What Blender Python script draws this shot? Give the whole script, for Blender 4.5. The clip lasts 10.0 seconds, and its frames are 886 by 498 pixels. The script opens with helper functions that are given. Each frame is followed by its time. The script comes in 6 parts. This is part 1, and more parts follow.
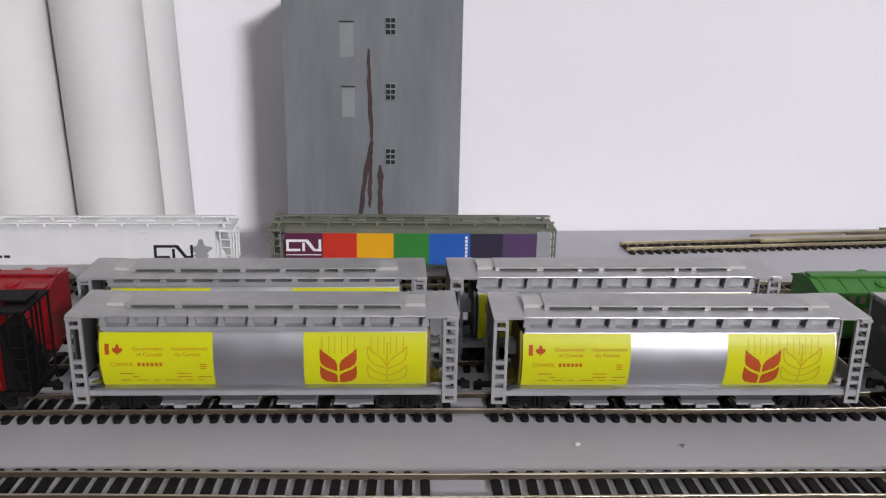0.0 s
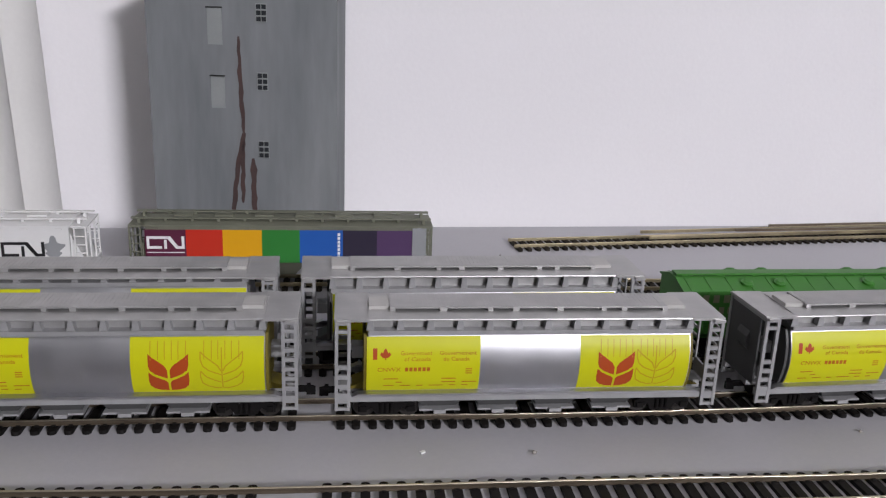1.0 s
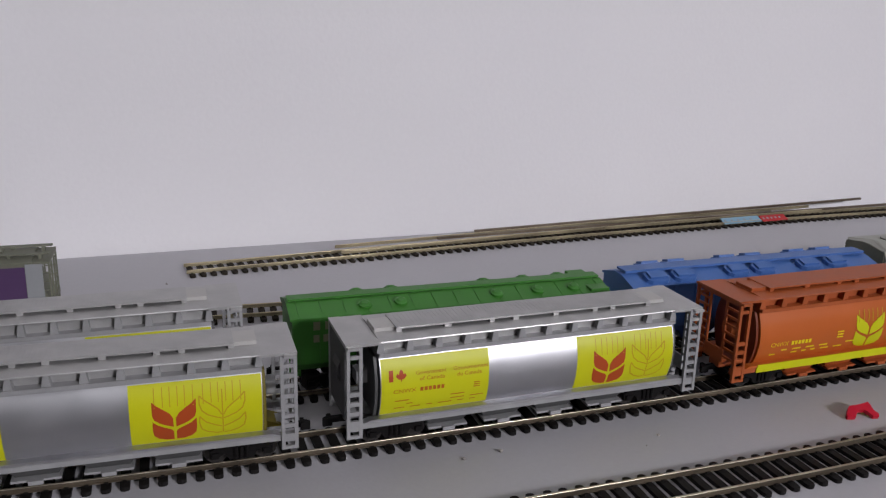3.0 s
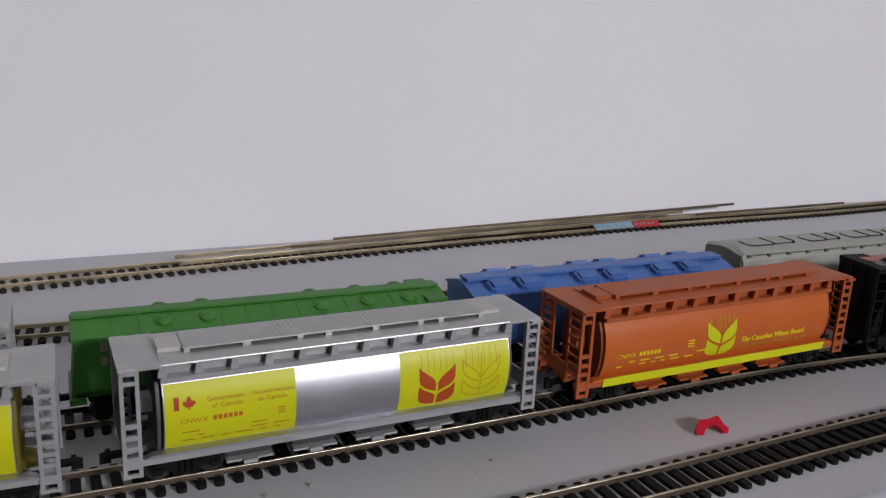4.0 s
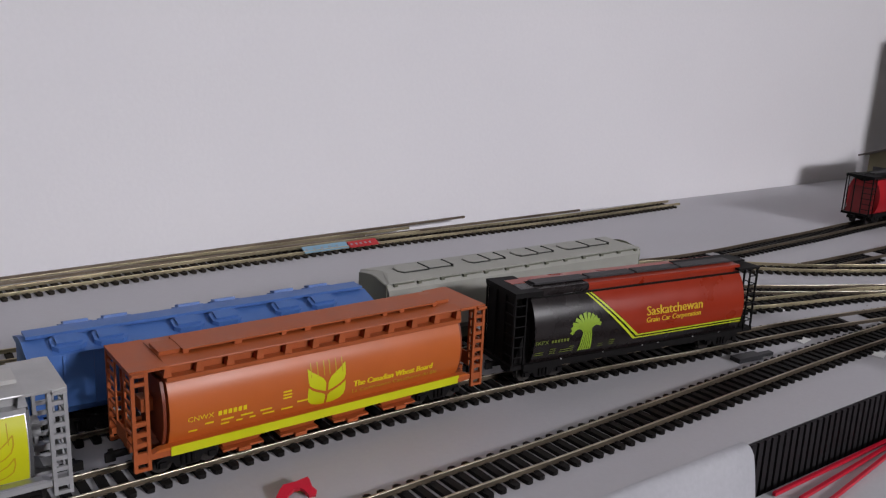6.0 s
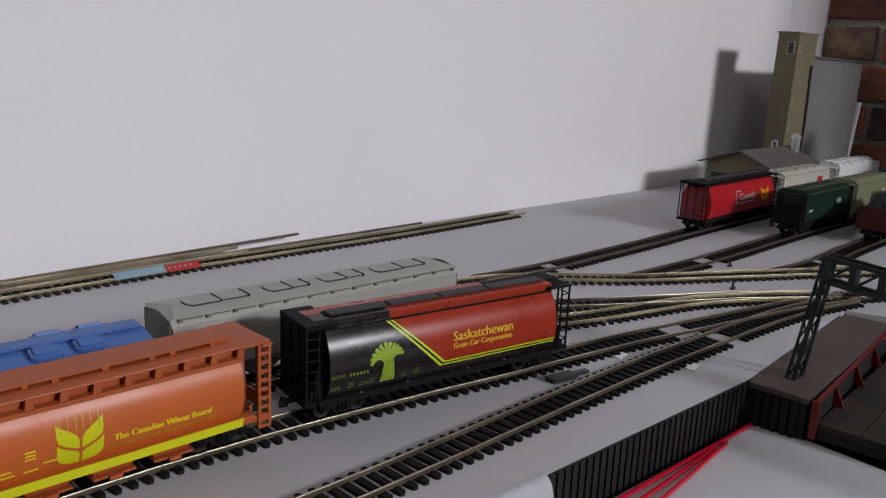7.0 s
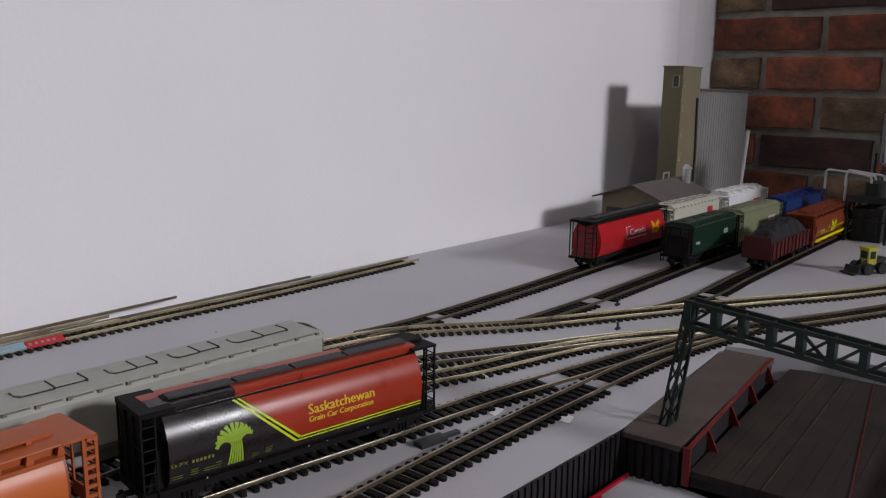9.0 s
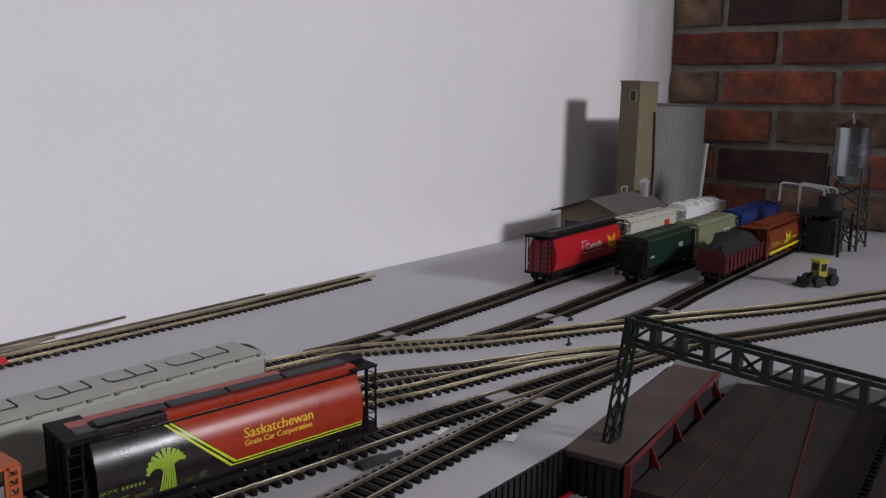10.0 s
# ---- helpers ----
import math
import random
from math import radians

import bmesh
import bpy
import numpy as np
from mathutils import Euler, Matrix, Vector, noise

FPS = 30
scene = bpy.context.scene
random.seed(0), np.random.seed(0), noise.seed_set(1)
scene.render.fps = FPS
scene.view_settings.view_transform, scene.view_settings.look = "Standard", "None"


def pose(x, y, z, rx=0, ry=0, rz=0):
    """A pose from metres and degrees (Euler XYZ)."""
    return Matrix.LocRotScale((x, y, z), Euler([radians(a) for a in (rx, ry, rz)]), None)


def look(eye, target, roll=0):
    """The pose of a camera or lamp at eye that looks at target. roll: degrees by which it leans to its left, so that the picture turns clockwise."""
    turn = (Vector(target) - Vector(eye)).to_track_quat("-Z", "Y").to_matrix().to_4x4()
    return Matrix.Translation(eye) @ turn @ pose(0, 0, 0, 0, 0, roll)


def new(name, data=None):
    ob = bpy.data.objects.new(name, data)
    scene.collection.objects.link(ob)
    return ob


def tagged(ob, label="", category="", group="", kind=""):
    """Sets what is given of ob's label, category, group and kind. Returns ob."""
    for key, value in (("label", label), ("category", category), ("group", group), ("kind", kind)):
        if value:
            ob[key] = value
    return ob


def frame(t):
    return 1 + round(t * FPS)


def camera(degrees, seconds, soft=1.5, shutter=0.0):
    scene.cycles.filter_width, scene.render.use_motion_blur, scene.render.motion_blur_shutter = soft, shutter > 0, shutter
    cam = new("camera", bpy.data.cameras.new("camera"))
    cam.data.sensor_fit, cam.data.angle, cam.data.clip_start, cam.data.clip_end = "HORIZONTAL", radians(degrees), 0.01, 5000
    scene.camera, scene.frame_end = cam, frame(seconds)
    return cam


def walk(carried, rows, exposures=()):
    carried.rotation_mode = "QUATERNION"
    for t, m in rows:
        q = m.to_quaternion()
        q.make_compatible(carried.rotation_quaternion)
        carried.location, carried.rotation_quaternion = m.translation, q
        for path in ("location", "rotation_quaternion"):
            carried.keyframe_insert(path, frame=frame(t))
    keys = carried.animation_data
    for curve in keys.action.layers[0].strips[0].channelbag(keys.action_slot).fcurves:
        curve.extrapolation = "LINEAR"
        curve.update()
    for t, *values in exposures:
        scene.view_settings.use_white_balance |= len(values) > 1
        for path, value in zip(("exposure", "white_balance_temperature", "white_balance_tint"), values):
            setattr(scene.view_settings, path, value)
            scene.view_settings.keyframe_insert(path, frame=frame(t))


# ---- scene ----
EXPOSURES = [(0, -0.10), (0.5, -0.20), (1, -0.25), (1.5, -0.33), (2, -0.46), (2.5, -0.60), (4.5, -0.62), (7.5, -0.64), (10, -0.66)]
cam = camera(54.50, 10.0, 1.25)
PATH = [
    (0, (-0.1617, 0.4438, 0.2052), (0.0093, 2.3516, -0.3700), 1.11),
    (0.5, (-0.1386, 0.4556, 0.2017), (0.1070, 2.3538, -0.3782), 2.11),
    (1, (-0.1143, 0.4590, 0.2023), (0.1943, 2.3469, -0.3812), 2.32),
    (1.5, (-0.0816, 0.4614, 0.2028), (0.3207, 2.3339, -0.3733), 2.10),
    (2, (-0.0456, 0.4646, 0.2047), (0.4410, 2.3212, -0.3576), 2.65),
    (2.5, (-0.0114, 0.4695, 0.2033), (0.5524, 2.3065, -0.3515), 2.01),
    (2.7, (0.0033, 0.4702, 0.2051), (0.6005, 2.2950, -0.3550), 1.73),
    (4, (0.0795, 0.4979, 0.1903), (0.9234, 2.2330, -0.3361), 2.71),
    (4.5, (0.1184, 0.4892, 0.1932), (1.0289, 2.1890, -0.3375), 3.07),
    (5, (0.1511, 0.4821, 0.1961), (1.1525, 2.1320, -0.3285), 2.82),
    (5.5, (0.1864, 0.4824, 0.1929), (1.2647, 2.0866, -0.3209), 3.18),
    (6, (0.2206, 0.4802, 0.1985), (1.3564, 2.0490, -0.3006), 2.46),
    (6.2, (0.2323, 0.4721, 0.2027), (1.4229, 2.0020, -0.2890), 2.10),
    (7.3, (0.2903, 0.4705, 0.2105), (1.6522, 1.8576, -0.2597), 2.55),
    (7.5, (0.2954, 0.4655, 0.2149), (1.6644, 1.8545, -0.2287), 1.80),
    (8, (0.3072, 0.4586, 0.2177), (1.7074, 1.8213, -0.2091), 0.58),
    (8.5, (0.3178, 0.4538, 0.2199), (1.7596, 1.7769, -0.1928), 0.75),
    (9, (0.3240, 0.4530, 0.2210), (1.7838, 1.7605, -0.1782), 0.59),
    (9.5, (0.3331, 0.4453, 0.2231), (1.8201, 1.7259, -0.1625), 0.64),
    (10, (0.3389, 0.4386, 0.2259), (1.8420, 1.7042, -0.1464), 0.46),
]
walk(cam, [(t, look(eye, target, roll)) for t, eye, target, roll in PATH], EXPOSURES)

# ---- world and lamps ----
world = bpy.data.worlds.new("room_world")
scene.world = world
world.use_nodes = True
world.node_tree.nodes["Background"].inputs["Color"].default_value = (0.80, 0.86, 1.0, 1)
world.node_tree.nodes["Background"].inputs["Strength"].default_value = 0.004


def area_lamp(name, eye, target, power, size, colour, size_y=None, spread=180):
    data = bpy.data.lights.new(name, "AREA")
    data.energy, data.color, data.size = power, colour, size
    if size_y:
        data.shape, data.size_y = "RECTANGLE", size_y
    else:
        data.shape = "DISK"
    data.spread = math.radians(spread)
    lamp = new(name, data)
    lamp.matrix_world = look(eye, target)
    return lamp


LAMP_A = (2.00, -3.90, 2.15)
area_lamp("ceiling_lamp_light", (LAMP_A[0], LAMP_A[1], LAMP_A[2] - 0.075), (0.25, 1.0, 0.10), 104, 0.95, (0.985, 0.965, 1.03), spread=88)
LAMP_B = (-0.15, -0.72, 2.18)
area_lamp("near_ceiling_lamp_light", (LAMP_B[0], LAMP_B[1], LAMP_B[2] - 0.075), (0.25, 0.9, 0.0), 13, 0.90, (1.0, 0.97, 0.98))

# ---- materials ----
def mat(name, colour, rough=0.5, metal=0.0, vary=0.12, scale=40.0, grain=900.0, bump=0.15, depth=0.0002, second=None, per_object=0.0, coat=0.0, spec=0.34, stretch=(1, 1, 1)):
    m = bpy.data.materials.new(name)
    m.use_nodes = True
    n, l = m.node_tree.nodes, m.node_tree.links
    bsdf = n["Principled BSDF"]
    co = n.new("ShaderNodeTexCoord")
    mp = n.new("ShaderNodeMapping")
    mp.inputs["Scale"].default_value = stretch
    l.new(co.outputs["Object"], mp.inputs["Vector"])
    big, fine = n.new("ShaderNodeTexNoise"), n.new("ShaderNodeTexNoise")
    big.inputs["Scale"].default_value, fine.inputs["Scale"].default_value = scale, grain
    big.inputs["Detail"].default_value, fine.inputs["Detail"].default_value = 5, 3
    l.new(mp.outputs[0], big.inputs["Vector"])
    l.new(mp.outputs[0], fine.inputs["Vector"])
    ramp = n.new("ShaderNodeValToRGB")
    ramp.color_ramp.elements[0].position, ramp.color_ramp.elements[1].position = 0.32, 0.70
    other = second or tuple(c * (1 - 2.2 * vary) for c in colour)
    ramp.color_ramp.elements[0].color = (*other, 1)
    ramp.color_ramp.elements[1].color = (*colour, 1)
    l.new(big.outputs["Fac"], ramp.inputs["Fac"])
    mix = n.new("ShaderNodeMix")
    mix.data_type, mix.blend_type = "RGBA", "MULTIPLY"
    mix.inputs[0].default_value = min(1.0, vary * 3)
    l.new(ramp.outputs["Color"], mix.inputs[6])
    bright = n.new("ShaderNodeHueSaturation")
    bright.inputs["Value"].default_value = 1.0 + 0.45 * min(1.0, vary * 3)
    gray = n.new("ShaderNodeRGBToBW")
    l.new(fine.outputs["Color"], gray.inputs["Color"])
    l.new(gray.outputs["Val"], mix.inputs[7])
    l.new(mix.outputs[2], bright.inputs["Color"])
    if per_object:
        info, rng = n.new("ShaderNodeObjectInfo"), n.new("ShaderNodeMapRange")
        rng.inputs["To Min"].default_value, rng.inputs["To Max"].default_value = 1.0 + 0.45 * min(1.0, vary * 3) - per_object, 1.0 + 0.45 * min(1.0, vary * 3) + per_object
        l.new(info.outputs["Random"], rng.inputs["Value"])
        l.new(rng.outputs["Result"], bright.inputs["Value"])
    l.new(bright.outputs["Color"], bsdf.inputs["Base Color"])
    rr = n.new("ShaderNodeMapRange")
    rr.inputs["To Min"].default_value, rr.inputs["To Max"].default_value = max(0.05, rough - 0.10), min(1.0, rough + 0.10)
    l.new(big.outputs["Fac"], rr.inputs["Value"])
    l.new(rr.outputs["Result"], bsdf.inputs["Roughness"])
    bsdf.inputs["Metallic"].default_value = metal
    bsdf.inputs["Specular IOR Level"].default_value = spec
    bsdf.inputs["Coat Weight"].default_value = coat
    if bump:
        b = n.new("ShaderNodeBump")
        b.inputs["Strength"].default_value, b.inputs["Distance"].default_value = bump, depth
        l.new(fine.outputs["Fac"], b.inputs["Height"])
        l.new(b.outputs["Normal"], bsdf.inputs["Normal"])
    return m


M = {}
M["table"] = mat("grey_painted_board", (0.468, 0.460, 0.485), 0.55, vary=0.035, scale=5, grain=420, bump=0.25, depth=0.0004, second=(0.432, 0.425, 0.446))
M["wall"] = mat("white_painted_wall", (0.80, 0.785, 0.80), 0.75, vary=0.02, scale=3.0, grain=260, bump=0.22, depth=0.0006, second=(0.765, 0.75, 0.77))
M["room"] = mat("room_paint", (0.10, 0.095, 0.09), 0.8, vary=0.04, scale=2, grain=100)
M["floor"] = mat("room_carpet", (0.07, 0.06, 0.055), 0.95, vary=0.1, scale=3, grain=200)
M["brick"] = mat("red_brick", (0.40, 0.118, 0.066), 0.88, vary=0.22, scale=26, grain=120, bump=0.8, depth=0.003, second=(0.11, 0.062, 0.045), per_object=0.35)
M["brick_tan"] = mat("tan_brick", (0.34, 0.23, 0.14), 0.85, vary=0.2, scale=25, grain=240, bump=0.8, depth=0.003, second=(0.10, 0.065, 0.045), per_object=0.2)
M["brick_dark"] = mat("burnt_brick", (0.10, 0.05, 0.045), 0.85, vary=0.16, scale=25, grain=240, bump=0.8, depth=0.003, second=(0.045, 0.03, 0.03), per_object=0.2)
M["mortar"] = mat("grey_mortar", (0.44, 0.41, 0.35), 0.95, vary=0.15, scale=40, grain=500, bump=0.8, depth=0.002)
M["rail_side"] = mat("brown_rail_side", (0.18, 0.145, 0.105), 0.45, 0.65, vary=0.12, scale=25, grain=500, bump=0.08, second=(0.10, 0.08, 0.06))
M["brass_side"] = mat("dull_brass_side", (0.44, 0.38, 0.25), 0.38, 0.45, vary=0.12, scale=25, grain=500, bump=0.08, second=(0.20, 0.17, 0.11))
M["skirt"] = mat("grey_white_plaster", (0.45, 0.45, 0.475), 0.8, vary=0.08, scale=18, grain=300, bump=0.4, depth=0.0006, second=(0.40, 0.40, 0.425))
M["rail"] = mat("nickel_rail", (0.66, 0.60, 0.48), 0.32, 0.85, vary=0.10, scale=30, grain=600, bump=0.05, second=(0.42, 0.36, 0.27))
M["rail_dull"] = mat("tarnished_rail", (0.30, 0.25, 0.19), 0.45, 0.8, vary=0.15, scale=20, grain=500, bump=0.08, second=(0.16, 0.12, 0.09))
M["brass_rail"] = mat("brassy_rail", (0.55, 0.48, 0.31), 0.36, 0.80, vary=0.12, scale=25, grain=500, bump=0.05, second=(0.40, 0.34, 0.22))
M["sleeper"] = mat("black_plastic_sleeper", (0.012, 0.0105, 0.010), 0.6, spec=0.14, vary=0.15, scale=120, grain=1500, bump=0.3, per_object=0.25)
M["sleeper_dusty"] = mat("dusty_sleeper", (0.034, 0.028, 0.021), 0.75, spec=0.14, vary=0.15, scale=90, grain=1500, bump=0.3, per_object=0.25)
# grey frame plastic darkened to carry the shade at car ends and underneath
M["shaded_frame"] = mat("shaded_grey_plastic", (0.085, 0.085, 0.085), 0.5, 0.1, vary=0.08, scale=90, grain=2000, bump=0.1)
M["pale_step"] = mat("pale_grey_plastic", (0.50, 0.49, 0.47), 0.5, 0.1, vary=0.05, grain=2000, bump=0.1)
M["gold_end"] = mat("dull_gold_sheet", (0.16, 0.125, 0.012), 0.6, vary=0.08, grain=2000, bump=0.1)
M["silver"] = mat("silver_paint", (0.50, 0.50, 0.52), 0.42, 0.96, vary=0.04, scale=60, grain=2500, bump=0.06)
M["silver_roof"] = mat("dull_silver_plastic", (0.47, 0.465, 0.46), 0.42, 0.5, vary=0.08, scale=90, grain=2200, bump=0.12)
M["grey_frame"] = mat("grey_plastic_frame", (0.36, 0.36, 0.365), 0.48, 0.25, vary=0.06, scale=90, grain=2000, bump=0.1)
M["yellow"] = mat("lemon_yellow_print", (0.57, 0.575, 0.005), 0.42, vary=0.03, scale=50, grain=2000, bump=0.04)
M["wheat_shade"] = mat("ochre_print", (0.50, 0.34, 0.01), 0.4, vary=0.04, grain=2000, bump=0)
M["wheat_red"] = mat("rust_red_print", (0.42, 0.065, 0.012), 0.4, vary=0.05, grain=2000, bump=0)
M["ink_red"] = mat("brown_red_print", (0.44, 0.13, 0.01), 0.45, vary=0.05, grain=2000, bump=0)
M["orange"] = mat("rust_orange_plastic", (0.50, 0.115, 0.020), 0.36, vary=0.04, scale=45, grain=1800, bump=0.05)
M["orange_roof"] = mat("rust_brown_plastic", (0.40, 0.090, 0.022), 0.5, vary=0.08, scale=60, grain=1800, bump=0.1)
M["rust_dark"] = mat("dark_rust_plastic", (0.19, 0.038, 0.013), 0.42, vary=0.08, scale=45, grain=1800, bump=0.08)
M["print_yellow"] = mat("yellow_print", (0.78, 0.60, 0.01), 0.4, vary=0.04, grain=2000, bump=0)
M["black"] = mat("black_brown_plastic", (0.014, 0.010, 0.010), 0.27, vary=0.1, scale=60, grain=1500, bump=0.06)
M["black_matt"] = mat("matt_black_plastic", (0.0075, 0.0065, 0.0065), 0.65, spec=0.14, vary=0.15, scale=80, grain=1500, bump=0.15)
M["walk"] = mat("grey_black_grating", (0.045, 0.042, 0.045), 0.6, vary=0.15, scale=80, grain=1500, bump=0.3)
M["red_roof"] = mat("red_orange_plastic", (0.31, 0.029, 0.010), 0.30, spec=0.25, vary=0.06, scale=50, grain=1500, bump=0.06)
M["stripe"] = mat("lime_yellow_print", (0.55, 0.62, 0.02), 0.45, vary=0.04, grain=2000, bump=0)
M["sheaf"] = mat("green_print", (0.28, 0.42, 0.03), 0.45, vary=0.06, grain=2000, bump=0)
M["sheaf_dim"] = mat("faint_green_print", (0.16, 0.20, 0.03), 0.45, vary=0.06, grain=2000, bump=0)
M["red"] = mat("bright_red_plastic", (0.42, 0.014, 0.020), 0.33, vary=0.05, scale=60, grain=1500, bump=0.06)
M["mid_red"] = mat("mid_red_plastic", (0.30, 0.011, 0.015), 0.36, vary=0.06, scale=60, grain=1500, bump=0.06)
M["red_clip"] = mat("crimson_plastic", (0.55, 0.008, 0.03), 0.35, vary=0.06, scale=90, grain=1500, bump=0.1)
M["green"] = mat("green_plastic", (0.05, 0.20, 0.03), 0.48, vary=0.07, scale=60, grain=1500, bump=0.1)
M["dark_green"] = mat("dark_green_plastic", (0.007, 0.028, 0.015), 0.4, vary=0.08, scale=60, grain=1500, bump=0.08)
M["pale_green"] = mat("pale_green_plastic", (0.21, 0.225, 0.135), 0.5, vary=0.06, scale=60, grain=1500, bump=0.08)
M["blue"] = mat("blue_plastic", (0.065, 0.155, 0.42), 0.45, vary=0.06, scale=60, grain=1500, bump=0.1)
M["navy"] = mat("navy_plastic", (0.013, 0.035, 0.15), 0.45, vary=0.06, scale=60, grain=1500, bump=0.08)
M["grey_car"] = mat("warm_grey_plastic", (0.35, 0.35, 0.31), 0.52, vary=0.05, scale=60, grain=1500, bump=0.08)
M["olive_roof"] = mat("grey_green_plastic", (0.17, 0.175, 0.13), 0.55, vary=0.08, scale=60, grain=1500, bump=0.1)
M["white_car"] = mat("white_plastic", (0.74, 0.74, 0.73), 0.42, vary=0.03, scale=60, grain=1500, bump=0.05)
M["cream"] = mat("cream_plastic", (0.52, 0.51, 0.43), 0.45, vary=0.04, scale=60, grain=1500, bump=0.05)
M["dull_cream"] = mat("dull_cream_paint", (0.36, 0.34, 0.22), 0.7, vary=0.08, scale=60, grain=900, bump=0.1)
M["deep_red"] = mat("deep_red_plastic", (0.22, 0.008, 0.010), 0.36, vary=0.06, scale=60, grain=1500, bump=0.06)
M["maroon"] = mat("maroon_plastic", (0.075, 0.008, 0.008), 0.5, vary=0.08, scale=60, grain=1500, bump=0.08)
M["load"] = mat("dark_scrap_load", (0.018, 0.018, 0.020), 0.8, vary=0.2, scale=200, grain=900, bump=0.8, depth=0.001)
M["wheel"] = mat("dark_metal_wheel", (0.05, 0.045, 0.042), 0.45, 0.6, vary=0.1, scale=200, grain=1500, bump=0.1)
M["p_purple"] = mat("plum_print", (0.10, 0.018, 0.045), 0.42, vary=0.03, grain=1500, bump=0)
M["p_red"] = mat("red_print", (0.52, 0.030, 0.014), 0.42, vary=0.03, grain=1500, bump=0)
M["letter_gold"] = mat("gold_yellow_print", (0.72, 0.48, 0.02), 0.45, vary=0.03, grain=1500, bump=0)
M["p_amber"] = mat("amber_print", (0.72, 0.36, 0.008), 0.42, vary=0.03, grain=1500, bump=0)
M["p_green"] = mat("leaf_green_print", (0.03, 0.20, 0.035), 0.42, vary=0.03, grain=1500, bump=0)
M["p_blue"] = mat("cobalt_print", (0.018, 0.10, 0.40), 0.42, vary=0.03, grain=1500, bump=0)
M["p_slate"] = mat("slate_print", (0.028, 0.022, 0.042), 0.42, vary=0.03, grain=1500, bump=0)
M["p_violet"] = mat("violet_print", (0.085, 0.045, 0.115), 0.42, vary=0.03, grain=1500, bump=0)
M["p_white"] = mat("white_print", (0.78, 0.78, 0.78), 0.45, vary=0.02, grain=1500, bump=0)
M["p_black"] = mat("black_print", (0.015, 0.015, 0.016), 0.45, vary=0.05, grain=1500, bump=0)
M["p_grey"] = mat("grey_print", (0.30, 0.31, 0.32), 0.45, vary=0.05, grain=1500, bump=0)
M["label_red"] = mat("faded_red_paper", (0.50, 0.03, 0.035), 0.6, vary=0.08, grain=900, bump=0.1)
M["p_sky"] = mat("sky_blue_print", (0.22, 0.38, 0.50), 0.45, vary=0.05, grain=900, bump=0)
M["concrete"] = mat("weathered_grey_concrete", (0.225, 0.235, 0.245), 0.8, vary=0.10, scale=20, grain=130, bump=0.2, depth=0.0004, second=(0.150, 0.162, 0.170), stretch=(1.7, 1.7, 0.30))
M["rust"] = mat("rust_stain", (0.085, 0.050, 0.045), 0.8, vary=0.15, scale=60, grain=700, bump=0.2, second=(0.055, 0.038, 0.037))
M["silo"] = mat("white_card_silo", (0.74, 0.73, 0.71), 0.7, vary=0.03, scale=12, grain=300, bump=0.15, second=(0.68, 0.67, 0.65))
M["pane"] = mat("pale_grey_pane", (0.26, 0.275, 0.275), 0.6, vary=0.05, scale=60, grain=700, bump=0.1)
M["dark_glass"] = mat("dark_glazing", (0.035, 0.038, 0.042), 0.25, vary=0.1, scale=60, grain=700, bump=0)
M["olive"] = mat("olive_beige_wall", (0.19, 0.165, 0.10), 0.8, vary=0.07, scale=18, grain=400, bump=0.3)
M["clad"] = mat("grey_cladding", (0.22, 0.215, 0.205), 0.75, vary=0.07, scale=20, grain=500, bump=0.3)
M["roof_brown"] = mat("grey_brown_roofing", (0.135, 0.115, 0.11), 0.8, vary=0.1, scale=25, grain=500, bump=0.4)
M["tank"] = mat("galvanised_tank", (0.46, 0.48, 0.51), 0.26, 1.0, vary=0.08, scale=40, grain=900, bump=0.1)
M["pipe_steel"] = mat("bright_steel_pipe", (0.62, 0.62, 0.62), 0.35, 0.7, vary=0.05, scale=40, grain=900, bump=0.05)
M["dark_steel"] = mat("dark_grey_steel", (0.030, 0.031, 0.030), 0.6, 0.2, vary=0.12, scale=60, grain=900, bump=0.2)
M["gantry"] = mat("dark_green_steel", (0.022, 0.035, 0.030), 0.42, 0.2, vary=0.12, scale=60, grain=900, bump=0.15)
M["loader"] = mat("machine_yellow", (0.50, 0.44, 0.06), 0.45, vary=0.1, scale=80, grain=900, bump=0.1)
M["tyre"] = mat("black_rubber", (0.018, 0.018, 0.018), 0.7, vary=0.12, scale=120, grain=900, bump=0.2)
M["piling"] = mat("dark_sheet_piling", (0.024, 0.022, 0.024), 0.6, 0.05, spec=0.14, vary=0.12, scale=30, grain=700, bump=0.2)
M["quay"] = mat("brown_quay_surface", (0.105, 0.078, 0.068), 0.9, vary=0.12, scale=25, grain=600, bump=0.4, second=(0.065, 0.05, 0.044))
M["kerb_red"] = mat("faded_red_line", (0.13, 0.018, 0.016), 0.7, vary=0.15, scale=60, grain=700, bump=0.2)
M["deck"] = mat("dark_timber_deck", (0.038, 0.025, 0.020), 0.85, vary=0.15, scale=30, grain=600, bump=0.4, second=(0.013, 0.010, 0.009), per_object=0.2)
M["deck_rail"] = mat("dull_deck_rail", (0.085, 0.060, 0.036), 0.6, 0.3, vary=0.15, scale=60, grain=700, bump=0.2, second=(0.035, 0.026, 0.02))
M["bridge_red"] = mat("dull_red_girder", (0.17, 0.015, 0.014), 0.5, vary=0.1, scale=40, grain=900, bump=0.15)
M["lower"] = mat("white_lower_board", (0.55, 0.55, 0.57), 0.6, vary=0.05, scale=12, grain=400, bump=0.3)
M["paper"] = mat("white_paper", (0.84, 0.84, 0.83), 0.8, vary=0.03, scale=40, grain=700, bump=0.1)
